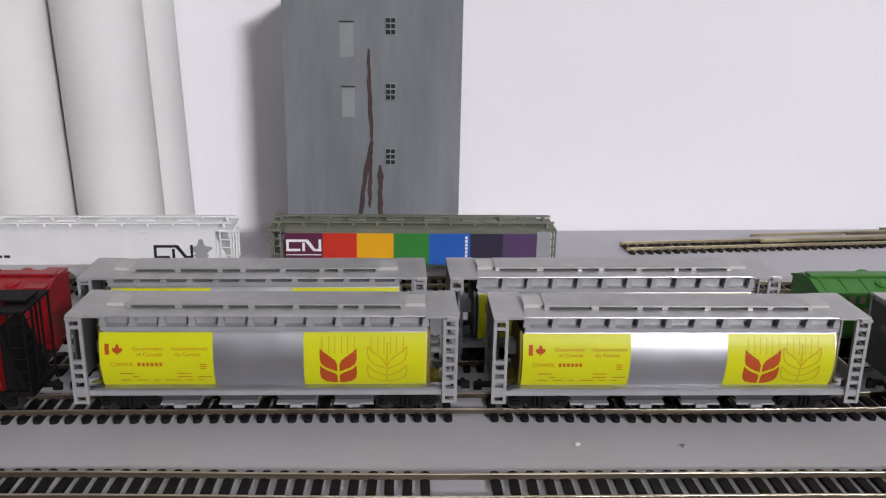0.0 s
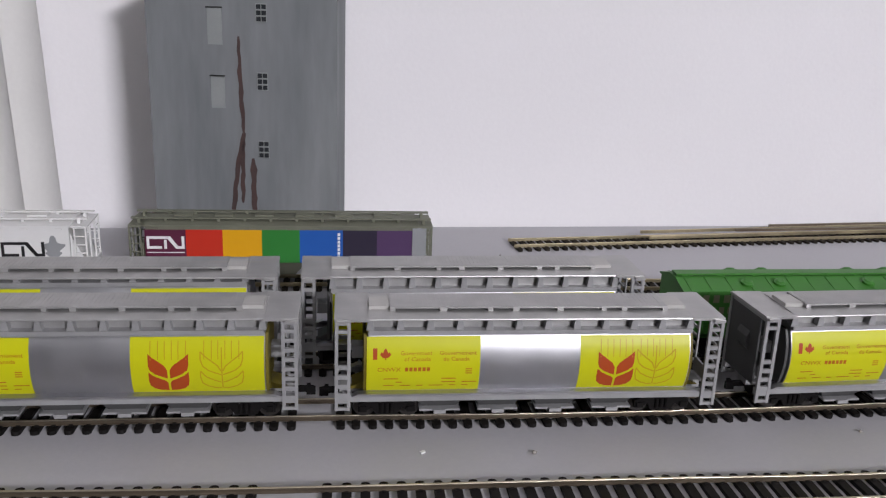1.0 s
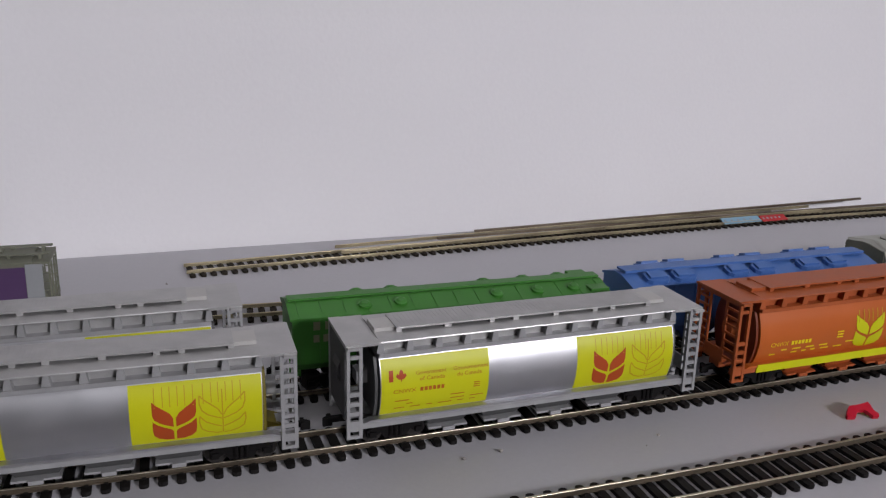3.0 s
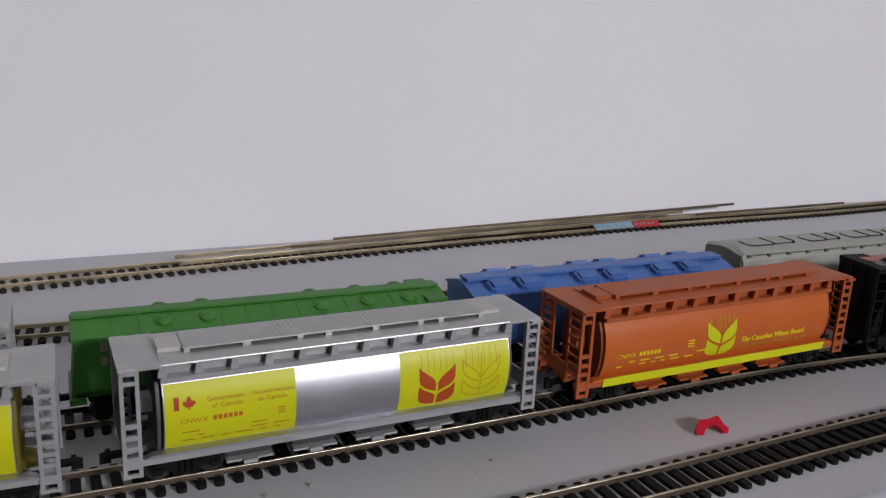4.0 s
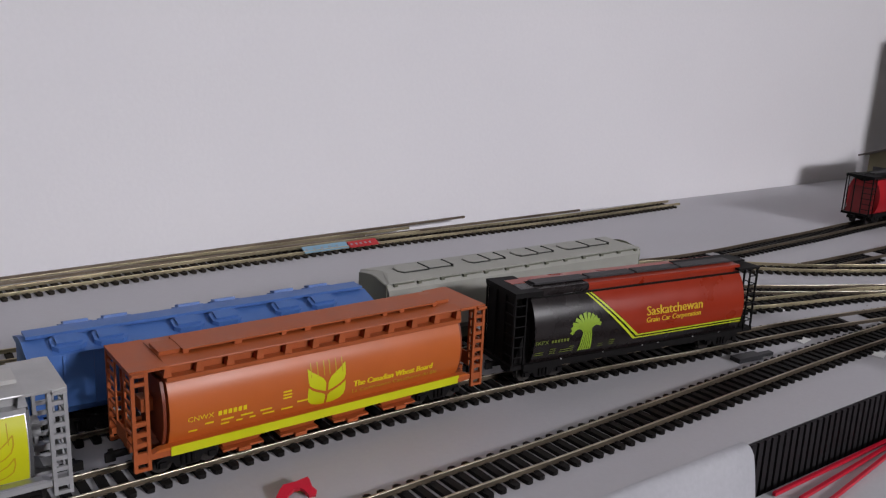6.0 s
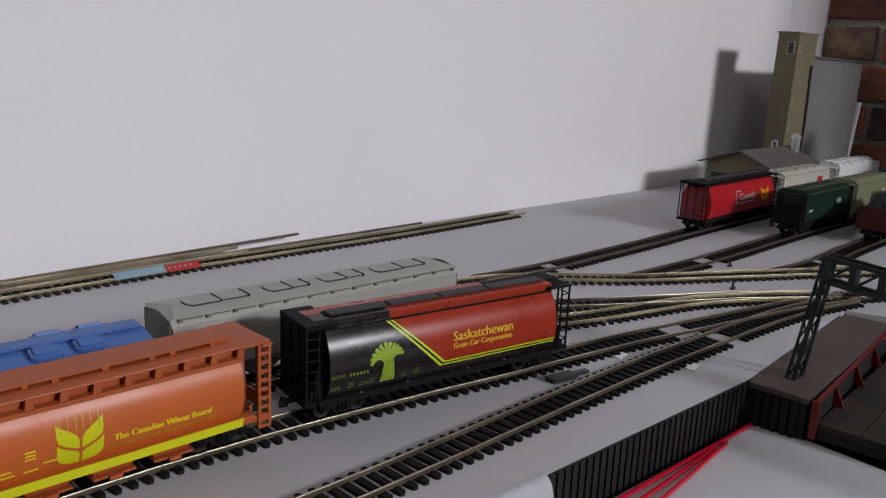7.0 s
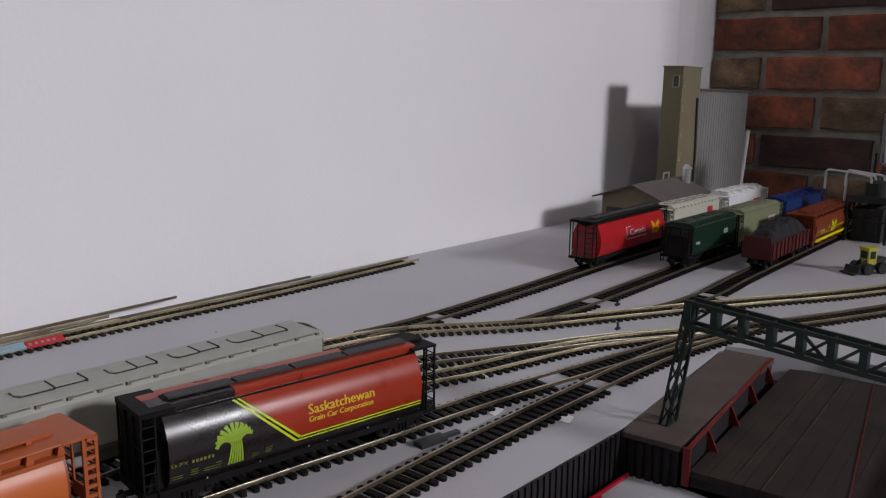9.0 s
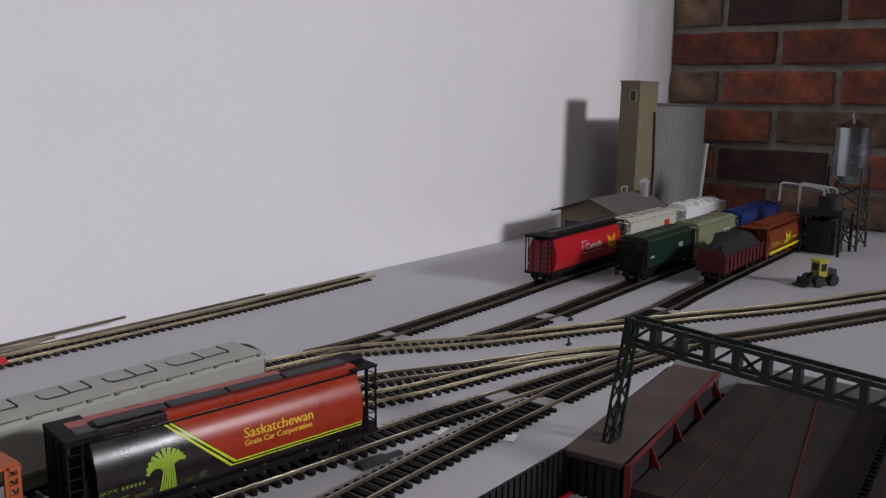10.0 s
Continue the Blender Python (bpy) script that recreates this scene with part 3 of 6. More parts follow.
def cylindrical_hopper(m, label, body_m, roof_m, frame_m, group):
    """A four-bay cylindrical grain hopper on its rails."""
    car = thing("hopper_car", m, label, "train car", group)
    side = CYL
    outline = [(-y, z) for y, z in side] + [(y, z) for y, z in side[::-1]]
    bm = bmesh.new()
    prism(bm, outline, -0.0790, 0.0800)
    part("body", bm, body_m, car, smooth=True)
    # end sheets with a sloped foot, coloured darker for the shade in the end recess
    for s in (-1, 1):
        bm = bmesh.new()
        prism(bm, [(-y * 0.96, z) for y, z in side] + [(y * 0.96, z) for y, z in side[::-1]], s * 0.0801, s * 0.0815)
        prism(bm, [(s * 0.0815, 0.0165), (s * 0.0815, 0.033), (s * 0.064, 0.0130), (s * 0.091, 0.0130)], -0.006, 0.006, "y")
        part("end_sheet", bm, M["shaded_frame"] if roof_m is M["silver_roof"] else M["rust_dark"], car)
    # rim and the ledge with its gussets
    bm = boxes((-0.0795, 0.0800, -0.0170, 0.0170, 0.0452, 0.0470), (-0.0795, 0.0800, -0.0150, 0.0150, 0.0440, 0.0452))
    part("roof_rim", bevel(bm, 0.0005, 2), frame_m, car)
    bm = boxes((-0.0790, 0.0795, -0.0122, 0.0122, 0.0470, 0.0530))
    part("hatch_base", bm, roof_m, car)
    for s in (-1, 1):
        for i in range(12):
            x = -0.0786 + i * 0.1576 / 11
            y0, y1 = sorted((s * 0.0121, s * 0.0160))
            bm = bmesh.new()
            prism(bm, [(x - 0.0019, 0.0470), (x + 0.0019, 0.0470), (x + 0.0010, 0.0530), (x - 0.0010, 0.0530)], y0, y1, "y")
            part("gusset", bm, frame_m, car)
    bm = bmesh.new()
    prism(bm, [(-0.0172, 0.0529), (0.0172, 0.0529), (0.0174, 0.0533), (0.0172, 0.0538), (0.0098, 0.0545), (-0.0098, 0.0545), (-0.0172, 0.0538), (-0.0174, 0.0533)], -0.0795, 0.0800)
    part("roof", bm, roof_m, car)
    # running board on blocks, with long slots under its edge
    bm = boxes((-0.0690, 0.0690, -0.0092, 0.0092, 0.0559, 0.0566))
    part("running_board", bm, roof_m, car)
    if roof_m is M["silver_roof"]:
        bm = bmesh.new()
        for i in range(62):
            x = -0.0682 + i * 0.0022
            box(bm, x, x + 0.0011, -0.0089, 0.0089, 0.0566, 0.05672)
        part("grating", bm, roof_m, car)["kind"] = "stuff"
    bm = bmesh.new()
    for x0, x1 in ((-0.0690, -0.0665), (-0.0450, -0.0415), (-0.0215, -0.0190), (-0.0090, -0.0060), (0.0130, 0.0160), (0.0352, 0.0378), (0.0455, 0.0482), (0.0665, 0.0690)):
        box(bm, x0, x1, -0.0092, 0.0092, 0.0543, 0.0559)
    box(bm, -0.0680, 0.0680, -0.0016, 0.0016, 0.0545, 0.0559)
    part("hatch_trough", bm, roof_m, car)
    for s in (-1, 1):
        x0, x1 = sorted((s * 0.0790, s * 0.0955))
        bm = boxes((x0, x1, -0.0178, 0.0178, 0.0526, 0.0540))
        a, b = sorted((s * 0.0895, s * 0.0950))
        box(bm, a, b, -0.0200, -0.0178, 0.0522, 0.0534)
        box(bm, a, b, 0.0178, 0.0200, 0.0522, 0.0534)
        part("end_platform", bevel(bm, 0.0003), roof_m, car)
        a, b = sorted((s * 0.0690, s * 0.0790))
        part("step", bevel(boxes((a, b, -0.0065, 0.0065, 0.0543, 0.0562)), 0.0003), M["pale_step"] if roof_m is M["silver_roof"] else roof_m, car)
        # end frame: sheet, posts and sill
        a, b = sorted((s * 0.0940, s * 0.0948))
        closed = s < 0 and roof_m is M["silver_roof"]
        if closed:
            # sheet and brake gear hold the shade between the cars in their colour
            part("end_wall", boxes((a, b, -0.0125, 0.0165, 0.0150, 0.0505)), M["shaded_frame"], car, "closed end sheet, coloured dark for shade")
            bm = bmesh.new()
            prism(bm, [(-0.0948, 0.030), (-0.0948, 0.040), (-0.0962, 0.037), (-0.0962, 0.032)], -0.0040, 0.0060, "y")
            part("brake_gear", bm, M["shaded_frame"], car)
        else:
            part("end_wall", boxes((a, b, -0.0060, 0.0060, 0.0150, 0.0225)), frame_m, car)
        for t in () if closed else (-1, 1):
            bm = boxes((a, b, *sorted((t * 0.0060, t * 0.0076)), 0.0150, 0.0505))
            part("end_post", bm, frame_m, car)
            for k in range(7):
                z = 0.0185 + k * 0.0046
                part("end_rung", boxes((a, b, *sorted((t * 0.0076, t * 0.0165)), z, z + 0.0013)), frame_m, car)
        part("end_beam", boxes((a, b, -0.0160, 0.0160, 0.0505, 0.0526)), frame_m, car)
        for t in (-1, 1):
            if s < 0:
                holes = [(0.0092, 0.0114), (0.0164, 0.0190), (0.0210, 0.0236), (0.0256, 0.0284), (0.0304, 0.0462), (0.0480, 0.0508)]
            else:
                holes = [(0.0092, 0.0114)] + even_holes(0.0150, 0.0522)
            ladder(car, s * 0.0915, t * 0.0176, 0.0078, 0.0526, frame_m, holes)
        part("brake_box", boxes((*sorted((s * 0.0816, s * 0.087)), -0.004, 0.004, 0.028, 0.034)), frame_m, car)
        coupler(car, s * 0.0915)
        truck(car, s * 0.0700)
    for s in (-1, 1):
        bm = bmesh.new()
        y0, y1 = sorted((s * 0.0148, s * 0.0174))
        box(bm, -0.0950, 0.0950, y0, y1, 0.0118, 0.0148)
        part("side_sill", bevel(bm, 0.0003), frame_m, car)
        bm = bmesh.new()
        y0, y1 = sorted((s * 0.0142, s * 0.0182))
        prism(bm, [(-0.0870, 0.0148), (0.0870, 0.0148), (0.0840, 0.0160), (-0.0840, 0.0160)], y0, y1, "y")
        part("sill_lip", bm, body_m, car)
    part("centre_sill", boxes((-0.0930, 0.0930, -0.0040, 0.0040, 0.0105, 0.0145)), frame_m, car)
    for x in (-0.044, -0.015, 0.014, 0.043):
        bm = bmesh.new()
        v = [bm.verts.new((x + sx * w, sy * d, z)) for z, w, d in ((0.0135, 0.0130, 0.0145), (0.0062, 0.0085, 0.0115)) for sx, sy in ((-1, -1), (1, -1), (1, 1), (-1, 1))]
        for i in range(4):
            bm.faces.new((v[i], v[(i + 1) % 4], v[4 + (i + 1) % 4], v[4 + i]))
        bm.faces.new(v[4:])
        # silver cars' outlets are coloured dark, for the shade under the body
        o = part("hopper_outlet", bm, M["shaded_frame"] if roof_m is M["silver_roof"] else frame_m, car)
        part("outlet_flange", boxes((x - 0.0100, x + 0.0100, -0.0150, 0.0150, 0.0054, 0.0064)), frame_m, o)
        part("outlet_gate", boxes((x - 0.0030, x + 0.0030, -0.0166, -0.0150, 0.0046, 0.0064)), frame_m, o)
    return car


def proportion(car, sx=0.962, lift=0.0):
    """Bring a finished hopper to its true length and roof height; lift raises the rim under the eaves."""
    for o in car.children_recursive:
        if o.name.startswith("wheelset"):
            continue
        if o.name.startswith("truck"):
            o.location.x *= sx
            continue
        for v in o.data.vertices:
            v.co.x *= sx
            v.co.z = float(np.interp(v.co.z, (0.0, 0.0156, 0.0470, 0.0530, 0.0600), (0.0, 0.0156, 0.0470 + lift, 0.0520, 0.0590)))


def wheat_leaves(x, z, w, h):
    """A wheat head of two pairs of plump leaves, as (x, z) faces."""
    out = []
    for s in (-1, 1):
        f = lambda u, v: (x + s * u * w / 2, z + v * h)
        out.append([f(0.06, 0.36), f(0.34, 0.41), f(0.66, 0.48), f(0.92, 0.58), f(0.99, 0.70), f(1.0, 1.0), f(0.80, 0.91), f(0.50, 0.81), f(0.20, 0.70), f(0.06, 0.58)])
        out.append([f(0.06, 0.0), f(0.40, 0.01), f(0.74, 0.06), f(0.95, 0.16), f(1.0, 0.30), f(0.99, 0.54), f(0.76, 0.44), f(0.44, 0.36), f(0.16, 0.30), f(0.06, 0.24)])
    return out


def wheat_outline(x, z, w, h, t):
    """The same head drawn in thin strokes."""
    out = []

    def stroke(pts):
        for (a, b), (c, d) in zip(pts[:-1], pts[1:]):
            n = math.hypot(c - a, d - b) or 1
            ox, oz = -(d - b) / n * t / 2, (c - a) / n * t / 2
            out.append([(a + ox, b + oz), (c + ox, d + oz), (c - ox, d - oz), (a - ox, b - oz)])

    for s in (-1, 1):
        f = lambda u, v: (x + s * u * w / 2, z + v * h)
        stroke([f(0.05, 0.40), f(0.30, 0.45), f(0.62, 0.52), f(0.88, 0.64), f(0.98, 0.80), f(0.98, 1.0), f(0.76, 0.88), f(0.46, 0.76), f(0.18, 0.64), f(0.05, 0.50)])
        stroke([f(0.05, 0.18), f(0.36, 0.24), f(0.72, 0.34), f(0.98, 0.50), f(1.0, 0.34), f(0.92, 0.16), f(0.66, 0.06), f(0.30, 0.0), f(0.05, 0.0)])
    stroke([(x, z), (x, z + h * 1.1)])
    return out


def bars(x, z, widths, height, gap=0.0012):
    out, u = [], x
    for w in widths:
        out.append(rect(u, u + w, z, z + height))
        u += w + gap
    return out


def grain_silver(x, tr, group, label, lift=0.0, end_m=None, panel=0.0205, shift=0.0025, thin=None, left=0.0, right=0.0796):
    car = cylindrical_hopper(on_track(tr, x), label, M["silver"], M["silver_roof"], M["grey_frame"], group)
    for o in car.children:
        if end_m and o.name.startswith("end_sheet"):
            o.data.materials[0] = end_m
    side = side_of(CYL)
    thin = shift if thin is None else thin
    for a, b in ((-0.0786 + left * 0.7, -0.0246 + left * 0.4), (panel, right)):
        decal("yellow_panel", [rect(a, b, 0.0162, 0.0434)], M["yellow"], car, side, 0.00015, 14, "lemon yellow painted panel")
    c = -0.0690 + left
    leaf = [(-0.0036, 0.0342), (-0.0027, 0.0358), (-0.0016, 0.0352), (-0.0010, 0.0370), (0.0, 0.0380), (0.0010, 0.0370), (0.0016, 0.0352), (0.0027, 0.0358), (0.0036, 0.0342), (0.0016, 0.0324), (-0.0016, 0.0324)]
    flag = [rect(-0.0750 + left, -0.0729 + left, 0.0332, 0.0384), rect(c - 0.0003, c + 0.0003, 0.0330, 0.0342), [(c + u * 0.74, 0.0362 + (v - 0.0352) * 0.80) for u, v in leaf]]
    decal("flag", flag, M["wheat_red"], car, side, 0.0003, 4, "red flag mark with a leaf")
    words = lettering("Government", 0.0019, -0.0618 + left, 0.0352, 0.0152) + lettering("of Canada", 0.0019, -0.0600 + left, 0.0324, 0.0126) + lettering("Gouvernement", 0.0019, -0.0430 + left, 0.0352, 0.0178) + lettering("du Canada", 0.0019, -0.0412 + left, 0.0324, 0.0126)
    decal("lettering", words, M["ink_red"], car, side, 0.0003, 2, "small red-brown lettering")
    marks = lettering("CNWX", 0.0021, -0.0728 + left, 0.0272, 0.0112) + bars(-0.0596 + left, 0.0272, (0.0015,) * 6, 0.0020, 0.0006)
    rng = random.Random(5)
    for row in (0.0230, 0.0210, 0.0190):
        u = -0.0720
        while u < -0.030:
            w = rng.choice((0.003, 0.005, 0.007))
            if rng.random() < 0.5:
                marks.append(rect(u, u + w, row, row + 0.0005))
            u += w + 0.003
    marks += [rect(-0.0325, -0.0293, 0.0258 + k * 0.0011, 0.0263 + k * 0.0011) for k in range(3)]
    decal("data_print", marks, M["ink_red"], car, side, 0.0003, 3, "car data in red-brown bars")
    decal("wheat_logo", wheat_leaves(0.0375 + shift, 0.0174, 0.0184, 0.0188), M["wheat_red"], car, side, 0.0003, 8, "rust red wheat head")
    fine = wheat_outline(0.0590 + thin, 0.0185, 0.0198, 0.0185, 0.0006)
    for c in (0.0375 + shift, 0.0590 + thin):
        for k in (-0.0080, -0.0046, -0.0016, 0.0016, 0.0046, 0.0080):
            fine.append(rect(c + k - 0.0002, c + k + 0.0002, 0.0335, 0.0418))
    decal("wheat_outline", fine, M["wheat_shade"], car, side, 0.0003, 6, "ochre wheat head in outline")["kind"] = "stuff"
    proportion(car, 0.962, lift)
    return car


def grain_orange(x, tr, group, label, body_m, roof_m):
    car = cylindrical_hopper(on_track(tr, x), label, body_m, roof_m, roof_m, group)
    side = side_of(CYL)
    part("sill_stripe", boxes((-0.0790, 0.0790, -0.0180, -0.0175, 0.0116, 0.0150)), M["yellow"], car, "yellow stripe along the sill")
    part("sill_edge", boxes((-0.0790, 0.0790, -0.0186, -0.0182, 0.0146, 0.0162)), M["yellow"], car, "yellow edge of the sill")
    decal("wheat_logo", wheat_leaves(-0.0016, 0.0176, 0.0206, 0.0200), M["yellow"], car, side, 0.0003, 8, "yellow wheat head")
    decal("wheat_beard", [rect(-0.0016 + k - 0.00025, -0.0016 + k + 0.00025, 0.0330, 0.0400) for k in (-0.0085, -0.0050, -0.0015, 0.0015, 0.0050, 0.0085)], M["wheat_shade"], car, side, 0.0003, 6)
    words = [f for d in (0.0, 0.0003, 0.0006) for f in lettering("The Canadian Wheat Board", 0.0032, 0.0132 + d, 0.0235, 0.0480)]
    decal("lettering", words, M["print_yellow"], car, side, 0.0003, 2, "yellow lettering")
    words = lettering("La Commission Canadienne du Blé", 0.0020, 0.0132, 0.0200, 0.0520)
    decal("lettering_small", words, M["wheat_shade"], car, side, 0.0003, 2, "small ochre lettering")
    marks = lettering("CNWX", 0.0025, -0.0710, 0.0250, 0.0120) + bars(-0.0570, 0.0250, (0.0017,) * 6, 0.0023, 0.0007)
    rng = random.Random(9)
    for row in (0.0220, 0.0198):
        u = -0.0705
        while u < -0.014:
            w = rng.choice((0.003, 0.004, 0.006))
            if rng.random() < 0.55:
                marks.append(rect(u, u + w, row, row + 0.0009))
            u += w + 0.0035
    marks += [rect(-0.0250, -0.0205, 0.0256 + k * 0.0016, 0.0264 + k * 0.0016) for k in range(3)]
    decal("data_print", marks, M["print_yellow"], car, side, 0.0003, 3, "car data in yellow bars")
    proportion(car, 0.970)
    return car


SASK = [(0.0140, 0.0120), (0.0163, 0.0160), (0.0179, 0.0210), (0.0187, 0.0260), (0.0189, 0.0305), (0.0186, 0.0345), (0.0178, 0.0385), (0.0166, 0.0422), (0.0150, 0.0456), (0.0132, 0.0485), (0.0115, 0.0506)]


def teardrop_hopper(m, label, group, body_m, roof_m, frame_m, roof_left=None, end_m=None):
    """A smooth-sided cylindrical hopper with a trough hatch and open end cages."""
    car = thing("hopper_car", m, label, "train car", group)
    outline = [(-y, z) for y, z in SASK] + [(-0.0112, 0.0512), (-0.0112, 0.0536), (-0.0105, 0.0545), (0.0, 0.0550), (0.0105, 0.0545), (0.0112, 0.0536), (0.0112, 0.0512)] + [(y, z) for y, z in SASK[::-1]]
    bm = bmesh.new()
    prism(bm, outline, -0.0800, 0.0790)
    part("body", bm, body_m, car, smooth=True)
    half = [(0.0116, 0.0508), (0.0120, 0.0520), (0.0121, 0.0538), (0.0112, 0.0550), (0.0, 0.0555)]
    for s, x0, x1, mm in ((-1, -0.0848, -0.0405, roof_left or roof_m), (-1, -0.0405, 0.0788, roof_m), (1, -0.0848, 0.0788, roof_m)):
        bm = bmesh.new()
        pts = [(s * (y + 0.0003), z + 0.0003) for y, z in half]
        prism(bm, pts + [(s * 0.0010, 0.0480)], x0, x1)
        part("roof_panel", bm, mm, car, smooth=True)
    for s in (-1, 1):
        part("gutter", boxes((-0.0800, 0.0788, *sorted((s * 0.0112, s * 0.0126)), 0.0500, 0.0508)), frame_m if roof_left else roof_m, car)
    # hatch trough and grating
    part("hatch_trough", bevel(boxes((-0.0760, 0.0900, -0.0052, 0.0022, 0.0550, 0.0560)), 0.0003), frame_m, car)
    part("far_hatch", bevel(boxes((0.0380, 0.0900, 0.0022, 0.0090, 0.0548, 0.0560)), 0.0003), frame_m, car)
    for x0, x1 in ((-0.074, -0.038), (-0.036, -0.003), (-0.001, 0.032), (0.034, 0.076)):
        part("walkway", bevel(boxes((x0, x1, -0.0066, 0.0012, 0.0560, 0.0571)), 0.0002), M["walk"], car, "charcoal roof walkway panel")
    for s in (-1, 1):
        bm = boxes((*sorted((s * 0.0745, s * 0.0925)), -0.0160, 0.0160, 0.0526, 0.0554 if s < 0 else 0.0540))
        part("end_platform", bm, frame_m, car)
        bm = bmesh.new()
        for y in (-0.0150, -0.0050, 0.0050, 0.0150):
            bar(bm, (s * 0.0918, y, 0.0110), (s * 0.0918, y, 0.0535), 0.0010, 0.0010)
        for z in (0.018, 0.024, 0.030, 0.036, 0.042, 0.048):
            rod(bm, (s * 0.0918, -0.0150, z), (s * 0.0918, -0.0050, z), 0.0004, 6)
            rod(bm, (s * 0.0850, -0.0156, z), (s * 0.0918, -0.0156, z), 0.0004, 6)
        for y in (-0.0156, 0.0156):
            bar(bm, (s * 0.0850, y, 0.0110), (s * 0.0850, y, 0.0535), 0.0009, 0.0009)
        part("end_cage", bm, frame_m, car, "black end cage with ladder rungs")
        if roof_left and s < 0:
            part("end_sheet", boxes((-0.0912, -0.0904, -0.0125, 0.0145, 0.0132, 0.0524)), frame_m, car)
        x0, x1 = sorted((s * 0.0700, s * 0.0930))
        bm = boxes((x0, x1, -0.0155, 0.0155, 0.0105, 0.0130))
        part("end_sill", bm, frame_m, car)
        bm = bmesh.new()
        prism(bm, [(s * 0.0790, 0.016), (s * 0.0790, 0.045), (s * 0.0895, 0.0130), (s * 0.076, 0.0130)], -0.0130, 0.0130, "y")
        part("slope_sheet", bm, end_m or frame_m, car)
        coupler(car, s * 0.0895)
        truck(car, s * 0.0690)
    bm = boxes((-0.0850, 0.0790, -0.0168, -0.0140, 0.0100, 0.0135), (-0.0850, 0.0790, 0.0140, 0.0168, 0.0100, 0.0135))
    part("sill", bevel(bm, 0.0003), frame_m, car)
    for x in (-0.040, -0.013, 0.014, 0.041):
        bm = bmesh.new()
        v = [bm.verts.new((x + sx * w, sy * d, z)) for z, w, d in ((0.0122, 0.0125, 0.0130), (0.0060, 0.0075, 0.0100)) for sx, sy in ((-1, -1), (1, -1), (1, 1), (-1, 1))]
        for i in range(4):
            bm.faces.new((v[i], v[(i + 1) % 4], v[4 + (i + 1) % 4], v[4 + i]))
        bm.faces.new(v[4:])
        part("hopper_outlet", bm, M["black_matt"], car)
    return car


def boxy_hopper(m, label, group, body_m, roof_m, length, style, frame_m=None, low=0.0, ribs=True, cage=True):
    """A straight-sided covered hopper. style: how its roof hatches look."""
    car = thing("hopper_car", m, label, "train car", group)
    frame_m = frame_m or body_m
    h = length / 2
    b = h - (0.011 if cage else 0.003)
    hatch_b = h - 0.011
    w, top = 0.0172, 0.0470 - low
    outline = [(-0.0140, 0.0145), (-w, 0.0185), (-w, top), (w, top), (w, 0.0185), (0.0140, 0.0145)]
    bm = bmesh.new()
    prism(bm, outline, -b, b)
    part("body", bevel(bm, 0.0008, 2), body_m, car)
    if ribs:
        bm = bmesh.new()
        k = int(2 * b / 0.0135)
        for i in range(k + 1):
            x = -b + 0.001 + i * (2 * b - 0.002) / k
            for s in (-1, 1):
                box(bm, x - 0.0006, x + 0.0006, *sorted((s * w, s * (w + 0.0008))), 0.0185, top)
        part("side_ribs", bm, body_m, car)["kind"] = "stuff"
    ridge = top + (0.0030 if style == "edge" else 0.0050)
    bm = bmesh.new()
    if style == "long":
        prism(bm, [(-w - 0.0006, top), (-w - 0.0006, top + 0.0010), (-0.0158, top + 0.0044), (-0.0168, top + 0.0046), (-0.0168, top + 0.0053), (-0.0030, top + 0.0070), (0.0030, top + 0.0070), (0.0168, top + 0.0053), (0.0168, top + 0.0046), (0.0158, top + 0.0044), (w + 0.0006, top + 0.0010), (w + 0.0006, top)], -b - 0.001, b + 0.001)
        for v in bm.verts:
            v.co.x -= math.copysign(0.0075, v.co.x) * max(0.0, v.co.z - top - 0.0050) / 0.0020
    elif style == "trough":
        prism(bm, [(-w - 0.0006, top), (-w - 0.0006, top + 0.0012), (-0.0120, top + 0.0050), (0.0120, top + 0.0050), (w + 0.0006, top + 0.0012), (w + 0.0006, top)], -b - 0.001, b + 0.001)
    else:
        prism(bm, [(-w - 0.0006, top), (-w - 0.0006, top + 0.0010), (-0.0040, ridge), (0.0040, ridge), (w + 0.0006, top + 0.0010), (w + 0.0006, top)], -b - 0.001, b + 0.001)
    part("roof", bevel(bm, 0.0003), roof_m, car)
    slope = math.degrees(math.atan2(ridge - top - 0.001, w - 0.0034))
    if style == "round":
        bm = boxes((-h + 0.003, h - 0.003, -0.0036, 0.0036, ridge + 0.0006, ridge + 0.0016))
        for i in range(9):
            x = -b + 0.006 + i * (2 * b - 0.012) / 8
            box(bm, x - 0.002, x + 0.002, -0.0030, 0.0030, ridge, ridge + 0.0006)
        box(bm, h - 0.014, h - 0.003, -w, w, top + 0.0022, top + 0.0036)
        part("running_board", bm, roof_m, car)
        bm = bmesh.new()
        for i in range(15):
            x = -b + 0.004 + i * (2 * b - 0.008) / 14
            for s in (-1, 1):
                bar(bm, (x, s * 0.0048, ridge - 0.0001), (x, s * (w + 0.0004), top + 0.0010), 0.0008, 0.0006)
        part("roof_ribs", bm, roof_m, car)["kind"] = "stuff"
        for s in (-1, 1):
            for f in (-0.62, -0.38, 0.29, 0.59, 0.86):
                x = f * hatch_b
                bm = bmesh.new()
                rod(bm, (0, 0, 0), (0, 0, 0.0014), 0.0036, 14)
                rod(bm, (0, 0, 0.0014), (0, 0, 0.0022), 0.0030, 14, 0.0018)
                part("hatch", bm, roof_m, car, at=pose(x, s * 0.0108, top + 0.0030, -s * slope))
